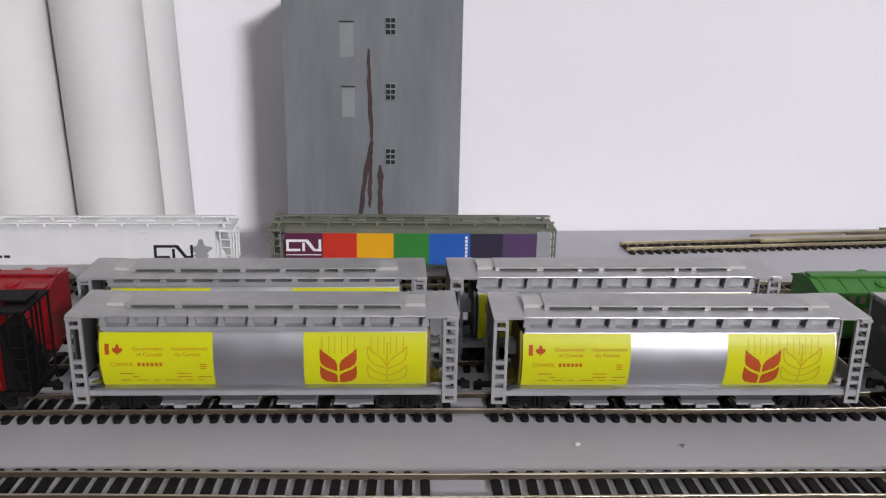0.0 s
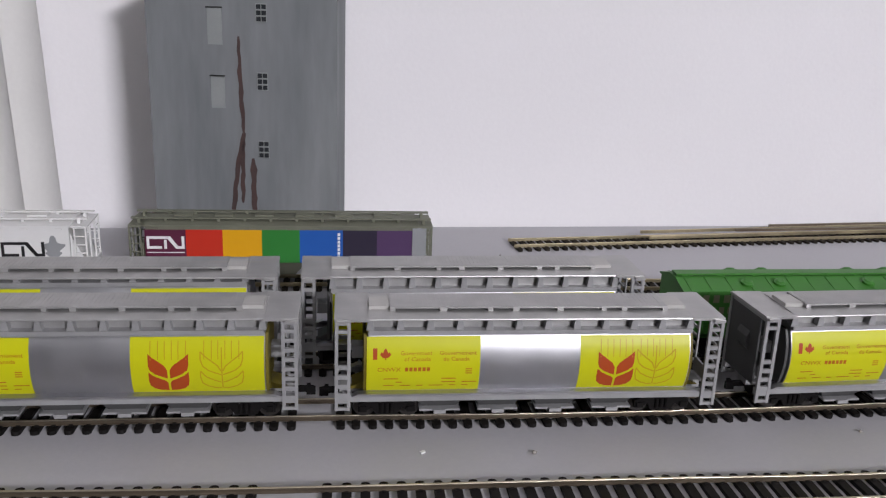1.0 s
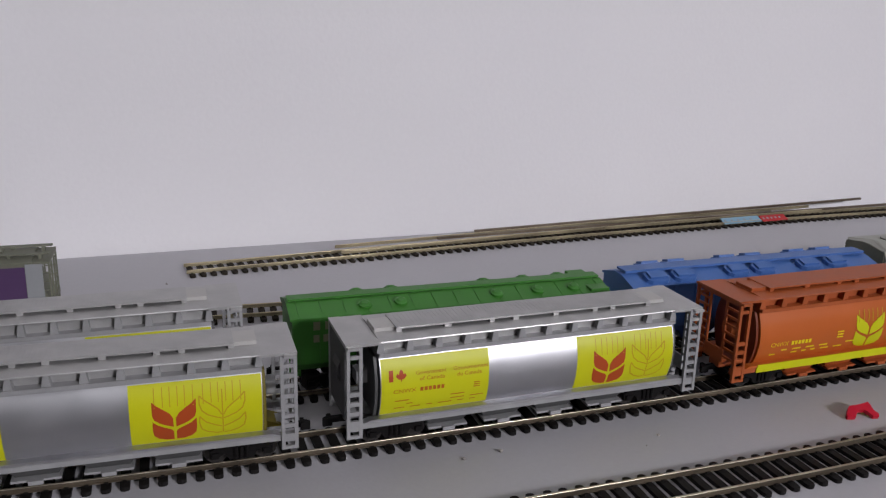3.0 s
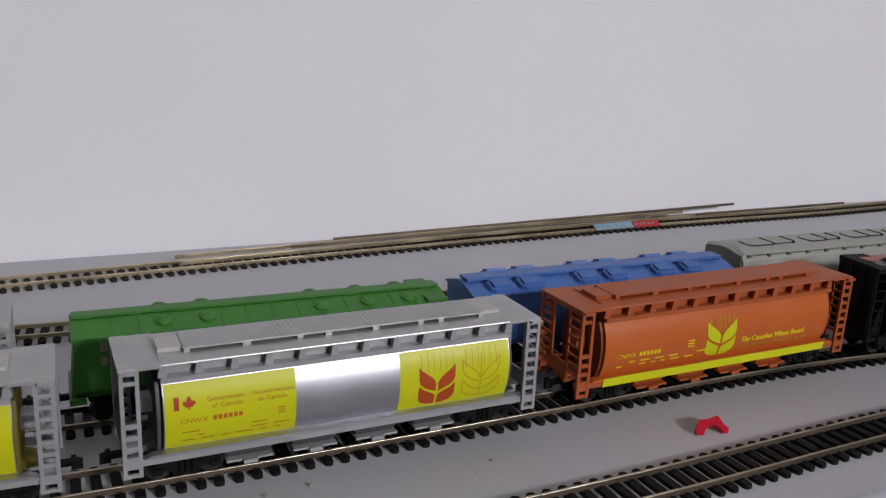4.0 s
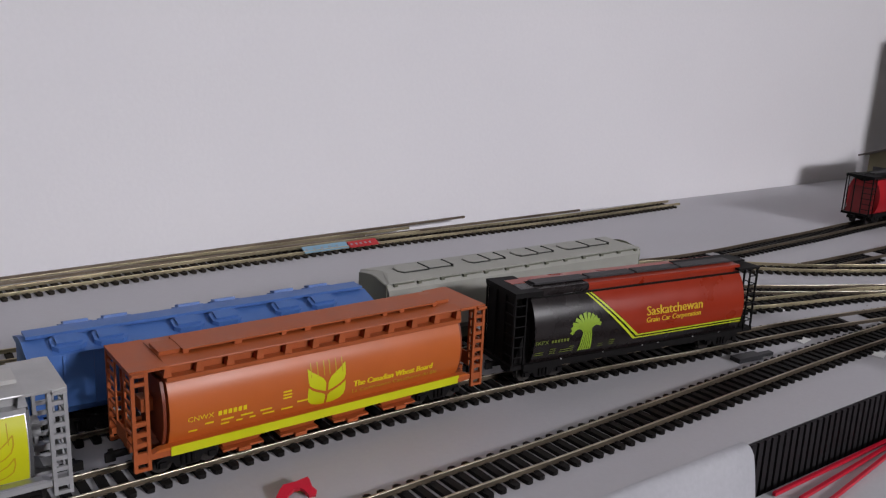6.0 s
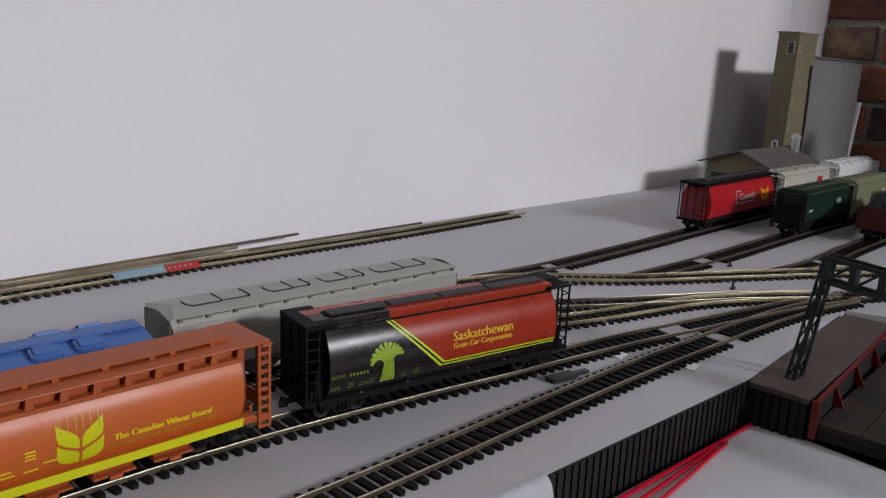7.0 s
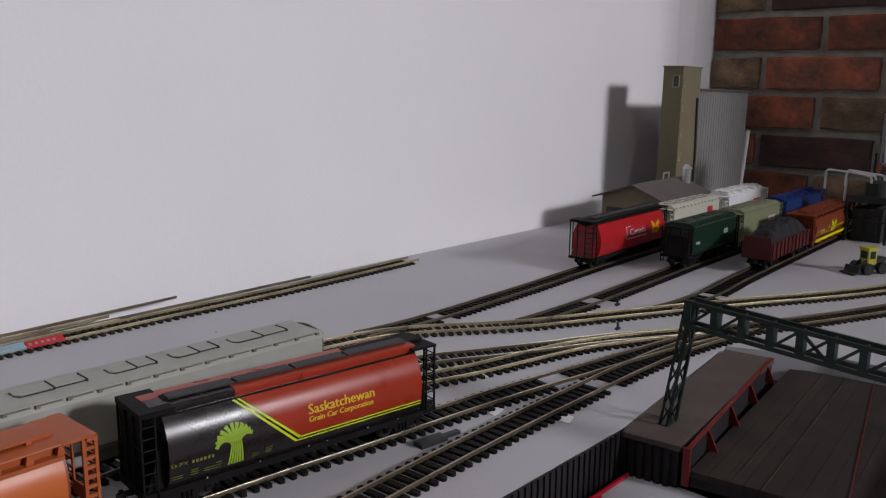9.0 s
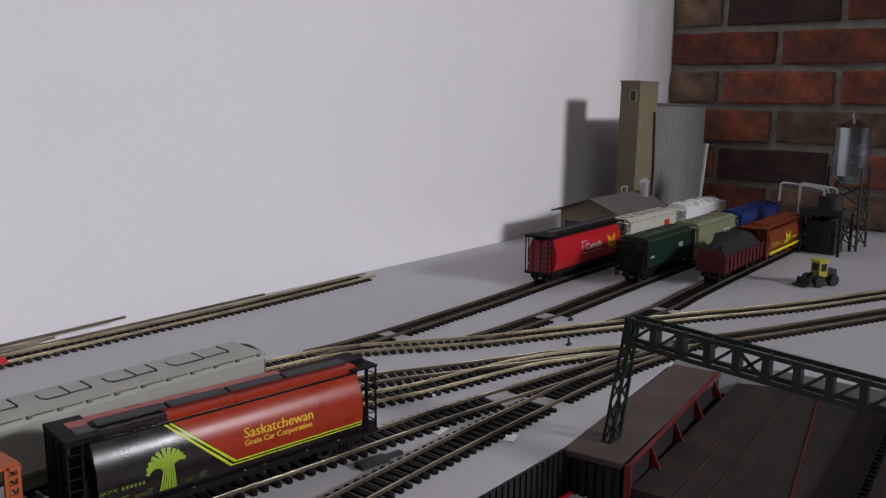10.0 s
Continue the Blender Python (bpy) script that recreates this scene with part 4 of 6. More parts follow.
    if style == "block":
        bm = boxes((-b + 0.001, b - 0.001, -0.0050, 0.0050, ridge + 0.0010, ridge + 0.0022), (-b + 0.002, b - 0.002, -0.0030, 0.0030, ridge, ridge + 0.0010))
        part("running_board", bm, roof_m, car)
        for s in (-1, 1):
            for f in (-0.83, -0.60, -0.14, 0.10, 0.52, 0.78):
                bm = bmesh.new()
                prism(bm, [(-0.0075, -0.0030), (-0.0050, -0.0052), (0.0050, -0.0052), (0.0075, -0.0030), (0.0075, 0.0030), (0.0050, 0.0052), (-0.0050, 0.0052), (-0.0075, 0.0030)], 0, 0.0028, "z")
                prism(bm, [(-0.0056, -0.0030), (0.0056, -0.0030), (0.0056, 0.0030), (-0.0056, 0.0030)], 0.0028, 0.0040, "z")
                part("hatch", bevel(bm, 0.0003), roof_m, car, at=pose(f * hatch_b + s * 0.004, s * 0.0110, top + 0.0026, -s * slope))
    if style in ("trough", "long"):
        z = top + (0.0069 if style == "long" else 0.0050)
        for a, c in ((-0.86, -0.46), (-0.36, -0.06), (0.02, 0.34), (0.42, 0.84)):
            if style == "long":
                mid = (a * 0.52 + c * 0.48) * b
                for u0, u1, v in ((a * b, mid - 0.0005, 0.0058), (mid + 0.0005, c * b - 0.004, 0.0050)):
                    cut = 0.0026 if u0 == a * b else 0.0003
                    for grow, z0, z1, mm, name in ((0.00045, z - 0.0008, z + 0.0004, M["dark_steel"], "hatch_seat"), (0, z - 0.0004, z + 0.0009, roof_m, "hatch")):
                        bm = bmesh.new()
                        prism(bm, [(u0 + cut - grow, -v - grow), (u1 + grow, -v - grow), (u1 + grow, v + grow), (u0 + cut - grow, v + grow), (u0 - grow, v - cut), (u0 - grow, cut - v)], z0, z1, "z")
                        part(name, bm, mm, car)
                for u in (mid, c * b - 0.0035):
                    part("hatch_strap", boxes((u - 0.0003, u + 0.0003, -0.0066, 0.0066, z - 0.0002, z + 0.0014)), M["dark_steel"], car)
                continue
            bm = bmesh.new()
            pts = [(a * b + 0.003, -0.0062), (c * b - 0.003, -0.0062), (c * b, -0.0036), (c * b, 0.0036), (c * b - 0.003, 0.0062), (a * b + 0.003, 0.0062), (a * b, 0.0036), (a * b, -0.0036)]
            prism(bm, pts, z - 0.0008, z + 0.0005, "z")
            part("hatch_seat", bm, M["olive_roof"], car)
            part("hatch_strap", boxes(((a + c) / 2 * b - 0.0006, (a + c) / 2 * b + 0.0006, -0.0066, 0.0066, z + 0.0001, z + 0.0018)), M["olive_roof"], car)
            bm = bmesh.new()
            prism(bm, [(u - 0.0004 if u > (a + c) / 2 * b else u + 0.0004, v * 0.88) for u, v in pts], z + 0.0005, z + 0.0013, "z")
            part("hatch", bm, roof_m, car)
        # thin plates over the ends, in a darker colour for the shade there
        if style == "long":
            for s in (-1, 1):
                bm = bmesh.new()
                prism(bm, [(-0.0140, 0.0150), (-0.0165, 0.0185), (-0.0165, top + 0.0036), (-0.0030, top + 0.0060), (0.0030, top + 0.0060), (0.0165, top + 0.0036), (0.0165, 0.0185), (0.0140, 0.0150)], *sorted((s * (b + 0.0008), s * (b + 0.0017))))
                part("end_sheet", bevel(bm, 0.0003), M["olive_roof"], car, "end sheet coloured darker for its shade")
        clip = 0.0030 if style == "long" else 0.0004
        bm = bmesh.new()
        for i in range(13):
            x = -b + 0.004 + i * (2 * b - 0.008) / 12
            for s in (-1, 1):
                box(bm, x - 0.0011, x + 0.0011, *sorted((s * (w - 0.0012), s * (w + 0.0010))), top + clip, top + clip + 0.0016)
                if style == "long" and i < 12:
                    box(bm, x + 0.0011, x + 0.0125, *sorted((s * (w - 0.0010), s * (w + 0.0012))), top + clip + 0.0012, top + clip + 0.0016)
        part("roof_clip", bm, M["olive_roof"], car)["kind"] = "stuff"
    if style == "edge":
        bm = bmesh.new()
        for s in (-1, 1):
            box(bm, -h + 0.001, h - 0.001, *sorted((s * 0.0070, s * 0.0110)), ridge + 0.0006, ridge + 0.0014)
            for i in range(12):
                x = -h + 0.006 + i * (2 * h - 0.012) / 11
                box(bm, x - 0.0009, x + 0.0009, *sorted((s * 0.0050, s * 0.0112)), ridge - 0.0022, ridge + 0.0006)
        part("running_board", bm, roof_m, car)
        for f in (-0.75, -0.45, -0.15, 0.15, 0.45, 0.75):
            part("hatch", bevel(boxes((f * b - 0.006, f * b + 0.006, -0.0040, 0.0040, ridge, ridge + 0.0018)), 0.0004), roof_m, car)
        bm = bmesh.new()
        for i in range(9):
            x = -b + 0.006 + i * (2 * b - 0.012) / 8
            for s in (-1, 1):
                box(bm, x - 0.0020, x + 0.0020, *sorted((s * w, s * (w + 0.0010))), top - 0.0016, top - 0.0006)
        part("roof_clip", bm, roof_m, car)["kind"] = "stuff"
    for s in (-1, 1):
        bm = bmesh.new()
        prism(bm, [(s * b, 0.018), (s * b, 0.036), (s * (h - 0.001), 0.0150), (s * (b - 0.006), 0.0150)], -0.0140, 0.0140, "y")
        part("slope_sheet", bm, frame_m, car)
        bm = boxes((*sorted((s * (b - 0.004), s * h)), -w, w, 0.0125, 0.0152))
        part("end_sill", bm, frame_m, car)
        if cage:
            bm = bmesh.new()
            for y in (-0.0165, -0.0060, 0.0060, 0.0165):
                bar(bm, (s * (h - 0.0008), y, 0.0060 if abs(y) > 0.01 else 0.0130), (s * (h - 0.0008), y, top + 0.0006), 0.0011, 0.0011)
            for k in range(7):
                z = 0.0075 + k * 0.0056
                for t in (-1, 1):
                    rod(bm, (s * (h - 0.0008), t * 0.0165, z), (s * (h - 0.0008), t * 0.0100, z), 0.0004, 6)
                    rod(bm, (s * (h - 0.0075), t * 0.0168, z), (s * (h - 0.0008), t * 0.0168, z), 0.0005, 6)
            for t in (-1, 1):
                bar(bm, (s * (h - 0.0078), t * 0.0166, 0.0060), (s * (h - 0.0078), t * 0.0166, top), 0.0010, 0.0010)
            box(bm, *sorted((s * b, s * h)), -0.0160, 0.0160, top - 0.0004, top + 0.0006)
            part("end_cage", bm, frame_m, car)
        coupler(car, s * (h - 0.003))
        truck(car, s * (h - 0.0240))
    for x in (-0.30 * length, 0.0, 0.30 * length)[: 3]:
        bm = bmesh.new()
        v = [bm.verts.new((x * 0.72 + sx * a, sy * d, z)) for z, a, d in ((0.0147, 0.0140, 0.0132), (0.0060, 0.0070, 0.0100)) for sx, sy in ((-1, -1), (1, -1), (1, 1), (-1, 1))]
        for i in range(4):
            bm.faces.new((v[i], v[(i + 1) % 4], v[4 + (i + 1) % 4], v[4 + i]))
        bm.faces.new(v[4:])
        part("hopper_outlet", bm, frame_m, car)
    return car


FLAT = lambda z: 0.0172
FRONT = "front line of grain cars"
SECOND = "second line of grain cars"
YARD = "grain cars in the far yard"

grain_silver(-0.2115, T1, FRONT, "silver cylindrical grain hopper with yellow panels, coupled to its twin", 0.0, M["gold_end"], 0.0186, -0.0018, 0.0010, -0.0032)
grain_silver(-0.0100, T1, FRONT, "silver cylindrical grain hopper with yellow panels and red wheat head", 0.0, M["gold_end"], 0.0240, 0.0048, 0.0035, -0.0022)
grain_silver(0.1930, T1, FRONT, "silver grain hopper with yellow panels beside the orange one", panel=0.0234, shift=0.0044, thin=0.0056)
grain_orange(0.4025, T1, FRONT, "rust-orange cylindrical grain hopper with yellow wheat head and stripe", M["orange"], M["orange_roof"])
grain_silver(-0.2220, T2, SECOND, "silver grain hopper with yellow panels behind the front line", 0.0032)
grain_silver(-0.0245, T2, SECOND, "silver grain hopper with yellow panels beside the green hopper", -0.0012)

# black and red grain car
car = teardrop_hopper(on_track(T1, 0.6085), "black and orange-red grain hopper with a green sheaf", FRONT, M["black"], M["red_roof"], M["black_matt"], M["black"])
side = side_of(SASK)
decal("red_panel", [[(-0.0380, 0.0502), (0.0789, 0.0502), (0.0789, 0.0222), (-0.0060, 0.0222)]], M["red_roof"], car, side, 0.00015, 12, "orange-red painted panel")
for o in (0.0, 0.0019):
    band = [[(-0.0402 - 1.5 * o, 0.0502), (-0.0387 - 1.5 * o, 0.0502), (-0.0058 - o, 0.0220 - o), (-0.0071 - o, 0.0211 - o)], rect(-0.0072 - o, 0.0789, 0.0211 - o, 0.0220 - o)]
    decal("stripe", band, M["stripe"], car, side, 0.0003, 10, "lime yellow stripe")
sheaf = []
for k in range(6):
    u = -0.0488 + k * 0.0016
    sheaf.append([(u, 0.0172), (u + 0.0012, 0.0172), (-0.0470 + k * 0.0010 + 0.0008, 0.0300), (-0.0470 + k * 0.0010, 0.0300)])
for k in range(11):
    f = (k - 5) / 5
    u, v = -0.0446 + f * 0.0026, 0.0290
    for n in range(9):
        bend = f * radians(128 if f < 0 else 104) * (n / 8) ** 0.85 + f * radians(16) - radians(8)
        step = 0.00124 * (1.0 - (0.04 if f < 0 else 0.16) * abs(f))
        du, dv = math.sin(bend) * step, math.cos(bend) * step
        t = 0.00038 + 0.00009 * n
        nu, nv = -dv / step * t, du / step * t
        sheaf.append([(u - nu, v - nv), (u + du - nu, v + dv - nv), (u + du + nu, v + dv + nv), (u + nu, v + nv)])
        u, v = u + du, v + dv
decal("sheaf_mark", sheaf, M["sheaf"], car, side, 0.0003, 6, "green sheaf of grain")
name_faces = [f for d in (0.0, 0.0004) for f in lettering("Saskatchewan", 0.0056, -0.0008 + d, 0.0330, 0.0440)] + [f for d in (0.0, 0.0003) for f in lettering("Grain Car Corporation", 0.0033, -0.0008 + d, 0.0286, 0.0430)]
decal("lettering", name_faces, M["letter_gold"], car, side, 0.0003, 3, "yellow lettering")
marks = lettering("SKPX", 0.0022, -0.0795, 0.0248, 0.0090) + bars(-0.0685, 0.0248, (0.0013,) * 6, 0.0018, 0.0008)
for k, (u, w) in enumerate(((-0.0790, 0.006), (-0.0690, 0.004), (-0.0620, 0.007), (-0.0555, 0.003), (-0.0350, 0.004), (-0.0270, 0.004))):
    marks += [rect(u, u + w, 0.0180 + j * 0.0014, 0.0184 + j * 0.0014) for j in range(2 + k % 2)]
decal("data_print", marks, M["sheaf_dim"], car, side, 0.0003, 3, "car data in green bars")
dots = [[(u + 0.0005 * math.cos(radians(a)), z + 0.0005 * math.sin(radians(a))) for a in range(0, 360, 45)] for u, z in ((-0.060, 0.0138), (-0.030, 0.0136), (0.0, 0.0138), (0.012, 0.0136), (0.040, 0.0138), (0.062, 0.0136))]
decal("white_speck", dots, M["p_white"], car, side, 0.0020, 1, "white specks along the sill")

# black-ended red car at the start of the front line
car = teardrop_hopper(on_track(T1, -0.4125), "deep red cylindrical hopper with black ends and roof", FRONT, M["deep_red"], M["black_matt"], M["black_matt"])
boxy_hopper(on_track(T2, -0.4235), "red covered hopper car behind the front line", SECOND, M["mid_red"], M["mid_red"], 0.188, "round", low=0.003, ribs=False, cage=False)

green_car = boxy_hopper(on_track(T2, 0.1785), "grass-green covered hopper with round roof hatches", SECOND, M["green"], M["green"], 0.183, "round", low=0.0045, cage=False)
decal("side_print", [rect(-0.078 + 0.006 * i, -0.0745 + 0.006 * i, 0.0370, 0.0415) for i in range(3)] + [rect(-0.078 + 0.005 * i, -0.075 + 0.005 * i, 0.0305, 0.0345) for i in range(5)], M["pale_green"], green_car, lambda z: 0.0182, 0.0001, 1, "pale marks on the side")["kind"] = "stuff"
boxy_hopper(on_track(T2, 0.3715), "blue covered hopper with raised block hatches", SECOND, M["blue"], M["blue"], 0.182, "block", low=0.0035, cage=False)
boxy_hopper(pose(0.5748, 0.8940, RAIL_TOP, 0, 0, -1.6), "warm grey covered hopper with long roof hatches", SECOND, M["grey_car"], M["grey_car"], 0.2085, "long", M["olive_roof"], low=0.0018, ribs=False, cage=False)

# two cars by the elevator
rainbow = boxy_hopper(on_track(T3, -0.1290), "grey-green covered hopper with rainbow striped side", "grain cars by the elevator", M["olive_roof"], M["olive_roof"], 0.199, "edge", low=0.0055, ribs=False)
for name, a, c, mm in (("purple", -0.0890, -0.0630, "p_purple"), ("red", -0.0630, -0.0395, "p_red"), ("amber", -0.0395, -0.0142, "p_amber"), ("green", -0.0142, 0.0105, "p_green"), ("blue", 0.0105, 0.0390, "p_blue"), ("slate", 0.0390, 0.0618, "p_slate"), ("violet", 0.0618, 0.0855, "p_violet")):
    decal(name + "_stripe", [rect(a, c, 0.0170, 0.0396)], M[mm], rainbow, FLAT, 0.0002, 1, name + " printed stripe")
part("white_end_panel", boxes((0.0857, 0.0950, -0.0176, -0.0168, 0.0150, 0.0412)), M["p_grey"], rainbow, "pale grey end ladder panel")


def worm(x, z, w, h, t):
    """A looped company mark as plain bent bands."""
    out = [rect(x, x + t, z, z + h), rect(x + t, x + 0.40 * w, z, z + t), rect(x + t, x + 0.58 * w, z + h - t, z + h), [(x + 0.50 * w, z + h), (x + 0.58 * w + t * 0.6, z + h), (x + 0.88 * w, z), (x + 0.88 * w - t * 1.4, z)], rect(x + 0.80 * w, x + w, z, z + t), rect(x + w - t, x + w, z + t, z + h), rect(x + 0.46 * w, x + 0.46 * w + t, z, z + h * 0.72)]
    return out


decal("company_mark", worm(-0.0880, 0.0266, 0.0240, 0.0085, 0.0018) + [rect(-0.0880, -0.0640, 0.0238, 0.0244)], M["p_white"], rainbow, FLAT, 0.0004, 1, "white looped mark")
decal("side_print", [rect(0.0355, 0.0372, 0.0175 + 0.0026 * i, 0.0195 + 0.0026 * i) for i in range(8)], M["p_white"], rainbow, FLAT, 0.0004, 1, "white upright marks")["kind"] = "stuff"
white = boxy_hopper(on_track(T3, -0.3530), "white covered hopper with a black looped mark", "grain cars by the elevator", M["white_car"], M["white_car"], 0.199, "edge", low=0.0055, ribs=False)
decal("company_mark", worm(0.0470, 0.0225, 0.0262, 0.0096, 0.0019), M["p_black"], white, FLAT, 0.0004, 1, "black looped mark")
leafy = [[(0.0785 + 0.0060 * math.cos(a) * (1 + 0.35 * math.sin(5 * a)), 0.0280 + 0.0065 * math.sin(a) * (1 + 0.3 * math.cos(4 * a))) for a in [radians(12 * i) for i in range(30)]]]
decal("grey_mark", leafy, M["p_grey"], white, FLAT, 0.0003, 1, "grey leafy mark")
decal("data_print", bars(-0.062, 0.0235, (0.002, 0.003, 0.002, 0.004), 0.0018), M["p_black"], white, FLAT, 0.0004, 1)

# far yard
canada = teardrop_hopper(on_track(TA, 1.236), "red grain hopper with black roof and yellow leaf", YARD, M["red"], M["black_matt"], M["black_matt"], end_m=M["deep_red"])
decal("lettering", lettering("Canada", 0.0075, -0.012, 0.0300, 0.0400) + [rect(-0.020, 0.032, 0.0258, 0.0266), rect(-0.020, -0.0190, 0.0266, 0.0400), rect(-0.020, -0.008, 0.0400, 0.0408)], M["p_white"], canada, side, 0.0004, 3, "white lettering")
decal("yellow_leaf", wheat_leaves(0.054, 0.0245, 0.0200, 0.0170), M["p_amber"], canada, side, 0.0004, 5, "yellow leaf mark")
car = boxy_hopper(on_track(TA, 1.412), "cream covered hopper with red mark", YARD, M["cream"], M["cream"], 0.158, "trough", ribs=False)
decal("red_mark", [rect(0.030, 0.046, 0.028, 0.041), rect(-0.058, -0.046, 0.0290, 0.0325)], M["p_red"], car, FLAT, 0.0003, 1, "red printed mark")
car = boxy_hopper(on_track(TA, 1.578), "white covered hopper with red mark", YARD, M["white_car"], M["white_car"], 0.156, "block", ribs=False)
decal("red_mark", [rect(0.020, 0.048, 0.030, 0.036)], M["p_red"], car, FLAT, 0.0003, 1, "red printed mark")
car = boxy_hopper(on_track(TB, 1.288), "dark green covered hopper with small white marks", YARD, M["dark_green"], M["dark_green"], 0.142, "trough", M["black_matt"], ribs=False)
decal("white_mark", [rect(0.024, 0.036, 0.0310, 0.0365), rect(-0.052, -0.042, 0.0270, 0.0300)], M["p_grey"], car, FLAT, 0.0003, 1, "small white printed mark")
car = boxy_hopper(on_track(TB, 1.432), "pale green covered hopper with a white mark", YARD, M["pale_green"], M["pale_green"], 0.142, "trough", ribs=False)
decal("white_mark", [rect(0.020, 0.044, 0.029, 0.036)], M["cream"], car, FLAT, 0.0003, 1, "pale printed mark")
boxy_hopper(on_track(TB, 1.588), "navy blue covered hopper car", YARD, M["navy"], M["navy"], 0.165, "round", ribs=False)
rust_car = grain_orange(1.518, TC, YARD, "rust-brown grain hopper with yellow wheat head", M["rust_dark"], M["rust_dark"])
rust_car.matrix_world = rust_car.matrix_world @ Matrix.Diagonal((1, 1, 0.87, 1))


def gondola(m, label):
    car = thing("gondola_car", m, label, "train car", YARD)
    bm = boxes((-0.070, 0.070, -0.0168, 0.0168, 0.0120, 0.0150), (-0.070, 0.070, -0.0168, -0.0155, 0.0150, 0.0315), (-0.070, 0.070, 0.0155, 0.0168, 0.0150, 0.0315), (-0.070, -0.0685, -0.0155, 0.0155, 0.0150, 0.0380), (0.0685, 0.070, -0.0155, 0.0155, 0.0150, 0.0345))
    for i in range(11):
        x = -0.067 + i * 0.0134
        for s in (-1, 1):
            box(bm, x - 0.0009, x + 0.0009, *sorted((s * 0.0168, s * 0.0180)), 0.0120, 0.0315)
    part("body", bm, M["maroon"], car)
    bm = bmesh.new()
    bmesh.ops.create_grid(bm, x_segments=40, y_segments=12, size=0.5)
    for v in bm.verts:
        u, w = v.co.x, v.co.y
        edge = max(0.0, 1 - (2 * abs(u)) ** 4) * max(0.0, 1 - (2 * abs(w)) ** 4)
        v.co = (u * 0.136, w * 0.0305, 0.0296 + 0.0190 * edge + 0.0050 * noise.noise(Vector((u * 14, w * 4, 3))))
    part("load", bm, M["load"], car, "heaped dark load")
    for s in (-1, 1):
        coupler(car, s * 0.067)
        truck(car, s * 0.048)
    return car


gondola(on_track(TC, 1.352), "maroon gondola car with a heaped dark load")

# ---- grain elevator by the wall ----
tower = thing("elevator_tower", pose(-0.1585, 1.0822, 0, 0, 0, -6), "weathered grey concrete elevator tower with rust streaks", "building")
W2, TD, TH = 0.0650, 0.092, 0.200
part("wall", bevel(boxes((-W2, W2, 0, TD, 0, TH)), 0.0006), M["concrete"], tower)
part("roof", boxes((-W2 - 0.002, W2 + 0.002, -0.002, TD + 0.002, TH, TH + 0.004)), M["concrete"], tower)
for z0, z1, x0, x1 in ((0.158, 0.1825, -0.0235, -0.0135), (0.1145, 0.1365, -0.0225, -0.0130)):
    w = part("window", boxes((x0, x1, -0.0006, 0.002, z0, z1)), M["pane"], tower, "pale blank window")
    part("lintel", boxes((x0 - 0.0005, x1 + 0.0005, -0.0014, 0.0, z1, z1 + 0.0008)), M["dark_steel"], w)
for z0 in (0.1740, 0.1275, 0.0795):
    v = part("vent", boxes((0.0095, 0.0170, -0.0005, 0.001, z0, z0 + 0.0125)), M["pane"], tower, "louvred vent")
    for k in range(3):
        for j in range(2):
            x = 0.0100 + j * 0.0036
            part("slat", boxes((x, x + 0.0030, -0.0010, -0.0004, z0 + 0.0006 + k * 0.0041, z0 + 0.0036 + k * 0.0041)), M["dark_glass"], v)
bm = bmesh.new()
streak = [(-0.0030, 0.1640), (-0.0026, 0.150), (-0.0022, 0.135), (-0.0014, 0.115), (-0.0008, 0.097)]


def stain(pts, w):
    rnd = random.Random(int(w * 1e5))
    xs, zs = [p[0] for p in pts][::-1], [p[1] for p in pts][::-1]
    heights = np.linspace(zs[-1], zs[0], 15)
    row = [(float(np.interp(z, zs, xs)) + rnd.uniform(-0.0004, 0.0004), float(z), w * rnd.uniform(0.55, 1.0) * (0.55 if i in (0, 14) else 1.0)) for i, z in enumerate(heights)]
    for (x0, z0, w0), (x1, z1, w1) in zip(row[:-1], row[1:]):
        v = [bm.verts.new(c) for y in (0.001, -0.0004) for c in ((x0 - w0 / 2, y, z0), (x0 + w0 / 2, y, z0), (x1 + w1 / 2, y, z1), (x1 - w1 / 2, y, z1))]
        for f in ((0, 1, 2, 3), (4, 7, 6, 5), (0, 4, 5, 1), (1, 5, 6, 2), (2, 6, 7, 3), (3, 7, 4, 0)):
            bm.faces.new([v[i] for i in f])


stain(streak, 0.0036)
stain([(-0.0008, 0.097), (-0.0032, 0.084), (-0.0062, 0.068), (-0.0085, 0.050), (-0.0100, 0.034)], 0.0050)
stain([(-0.0010, 0.092), (-0.0018, 0.076), (-0.0024, 0.056), (-0.0026, 0.046)], 0.0036)
stain([(0.0052, 0.0790), (0.0054, 0.062), (0.0056, 0.045), (0.0054, 0.020)], 0.0056)
part("rust_streak", bm, M["rust"], tower, "brown rust streak")["kind"] = "stuff"

silos = thing("grain_silos", pose(-0.3485, 1.10, 0.0015, 0, -1.9, 0), "white card grain silos joined in a row", "silo")
for x, y, r in ((0.0, 0.0, 0.0312), (-0.066, 0.0, 0.0312), (-0.132, 0.0, 0.0312), (0.012, 0.053, 0.0305), (-0.052, 0.053, 0.0305), (-0.116, 0.053, 0.0305)):
    bm = bmesh.new()
    rod(bm, (x, y, 0), (x, y, 0.262), r, 56)
    part("silo", bm, M["silo"], silos, smooth=True)

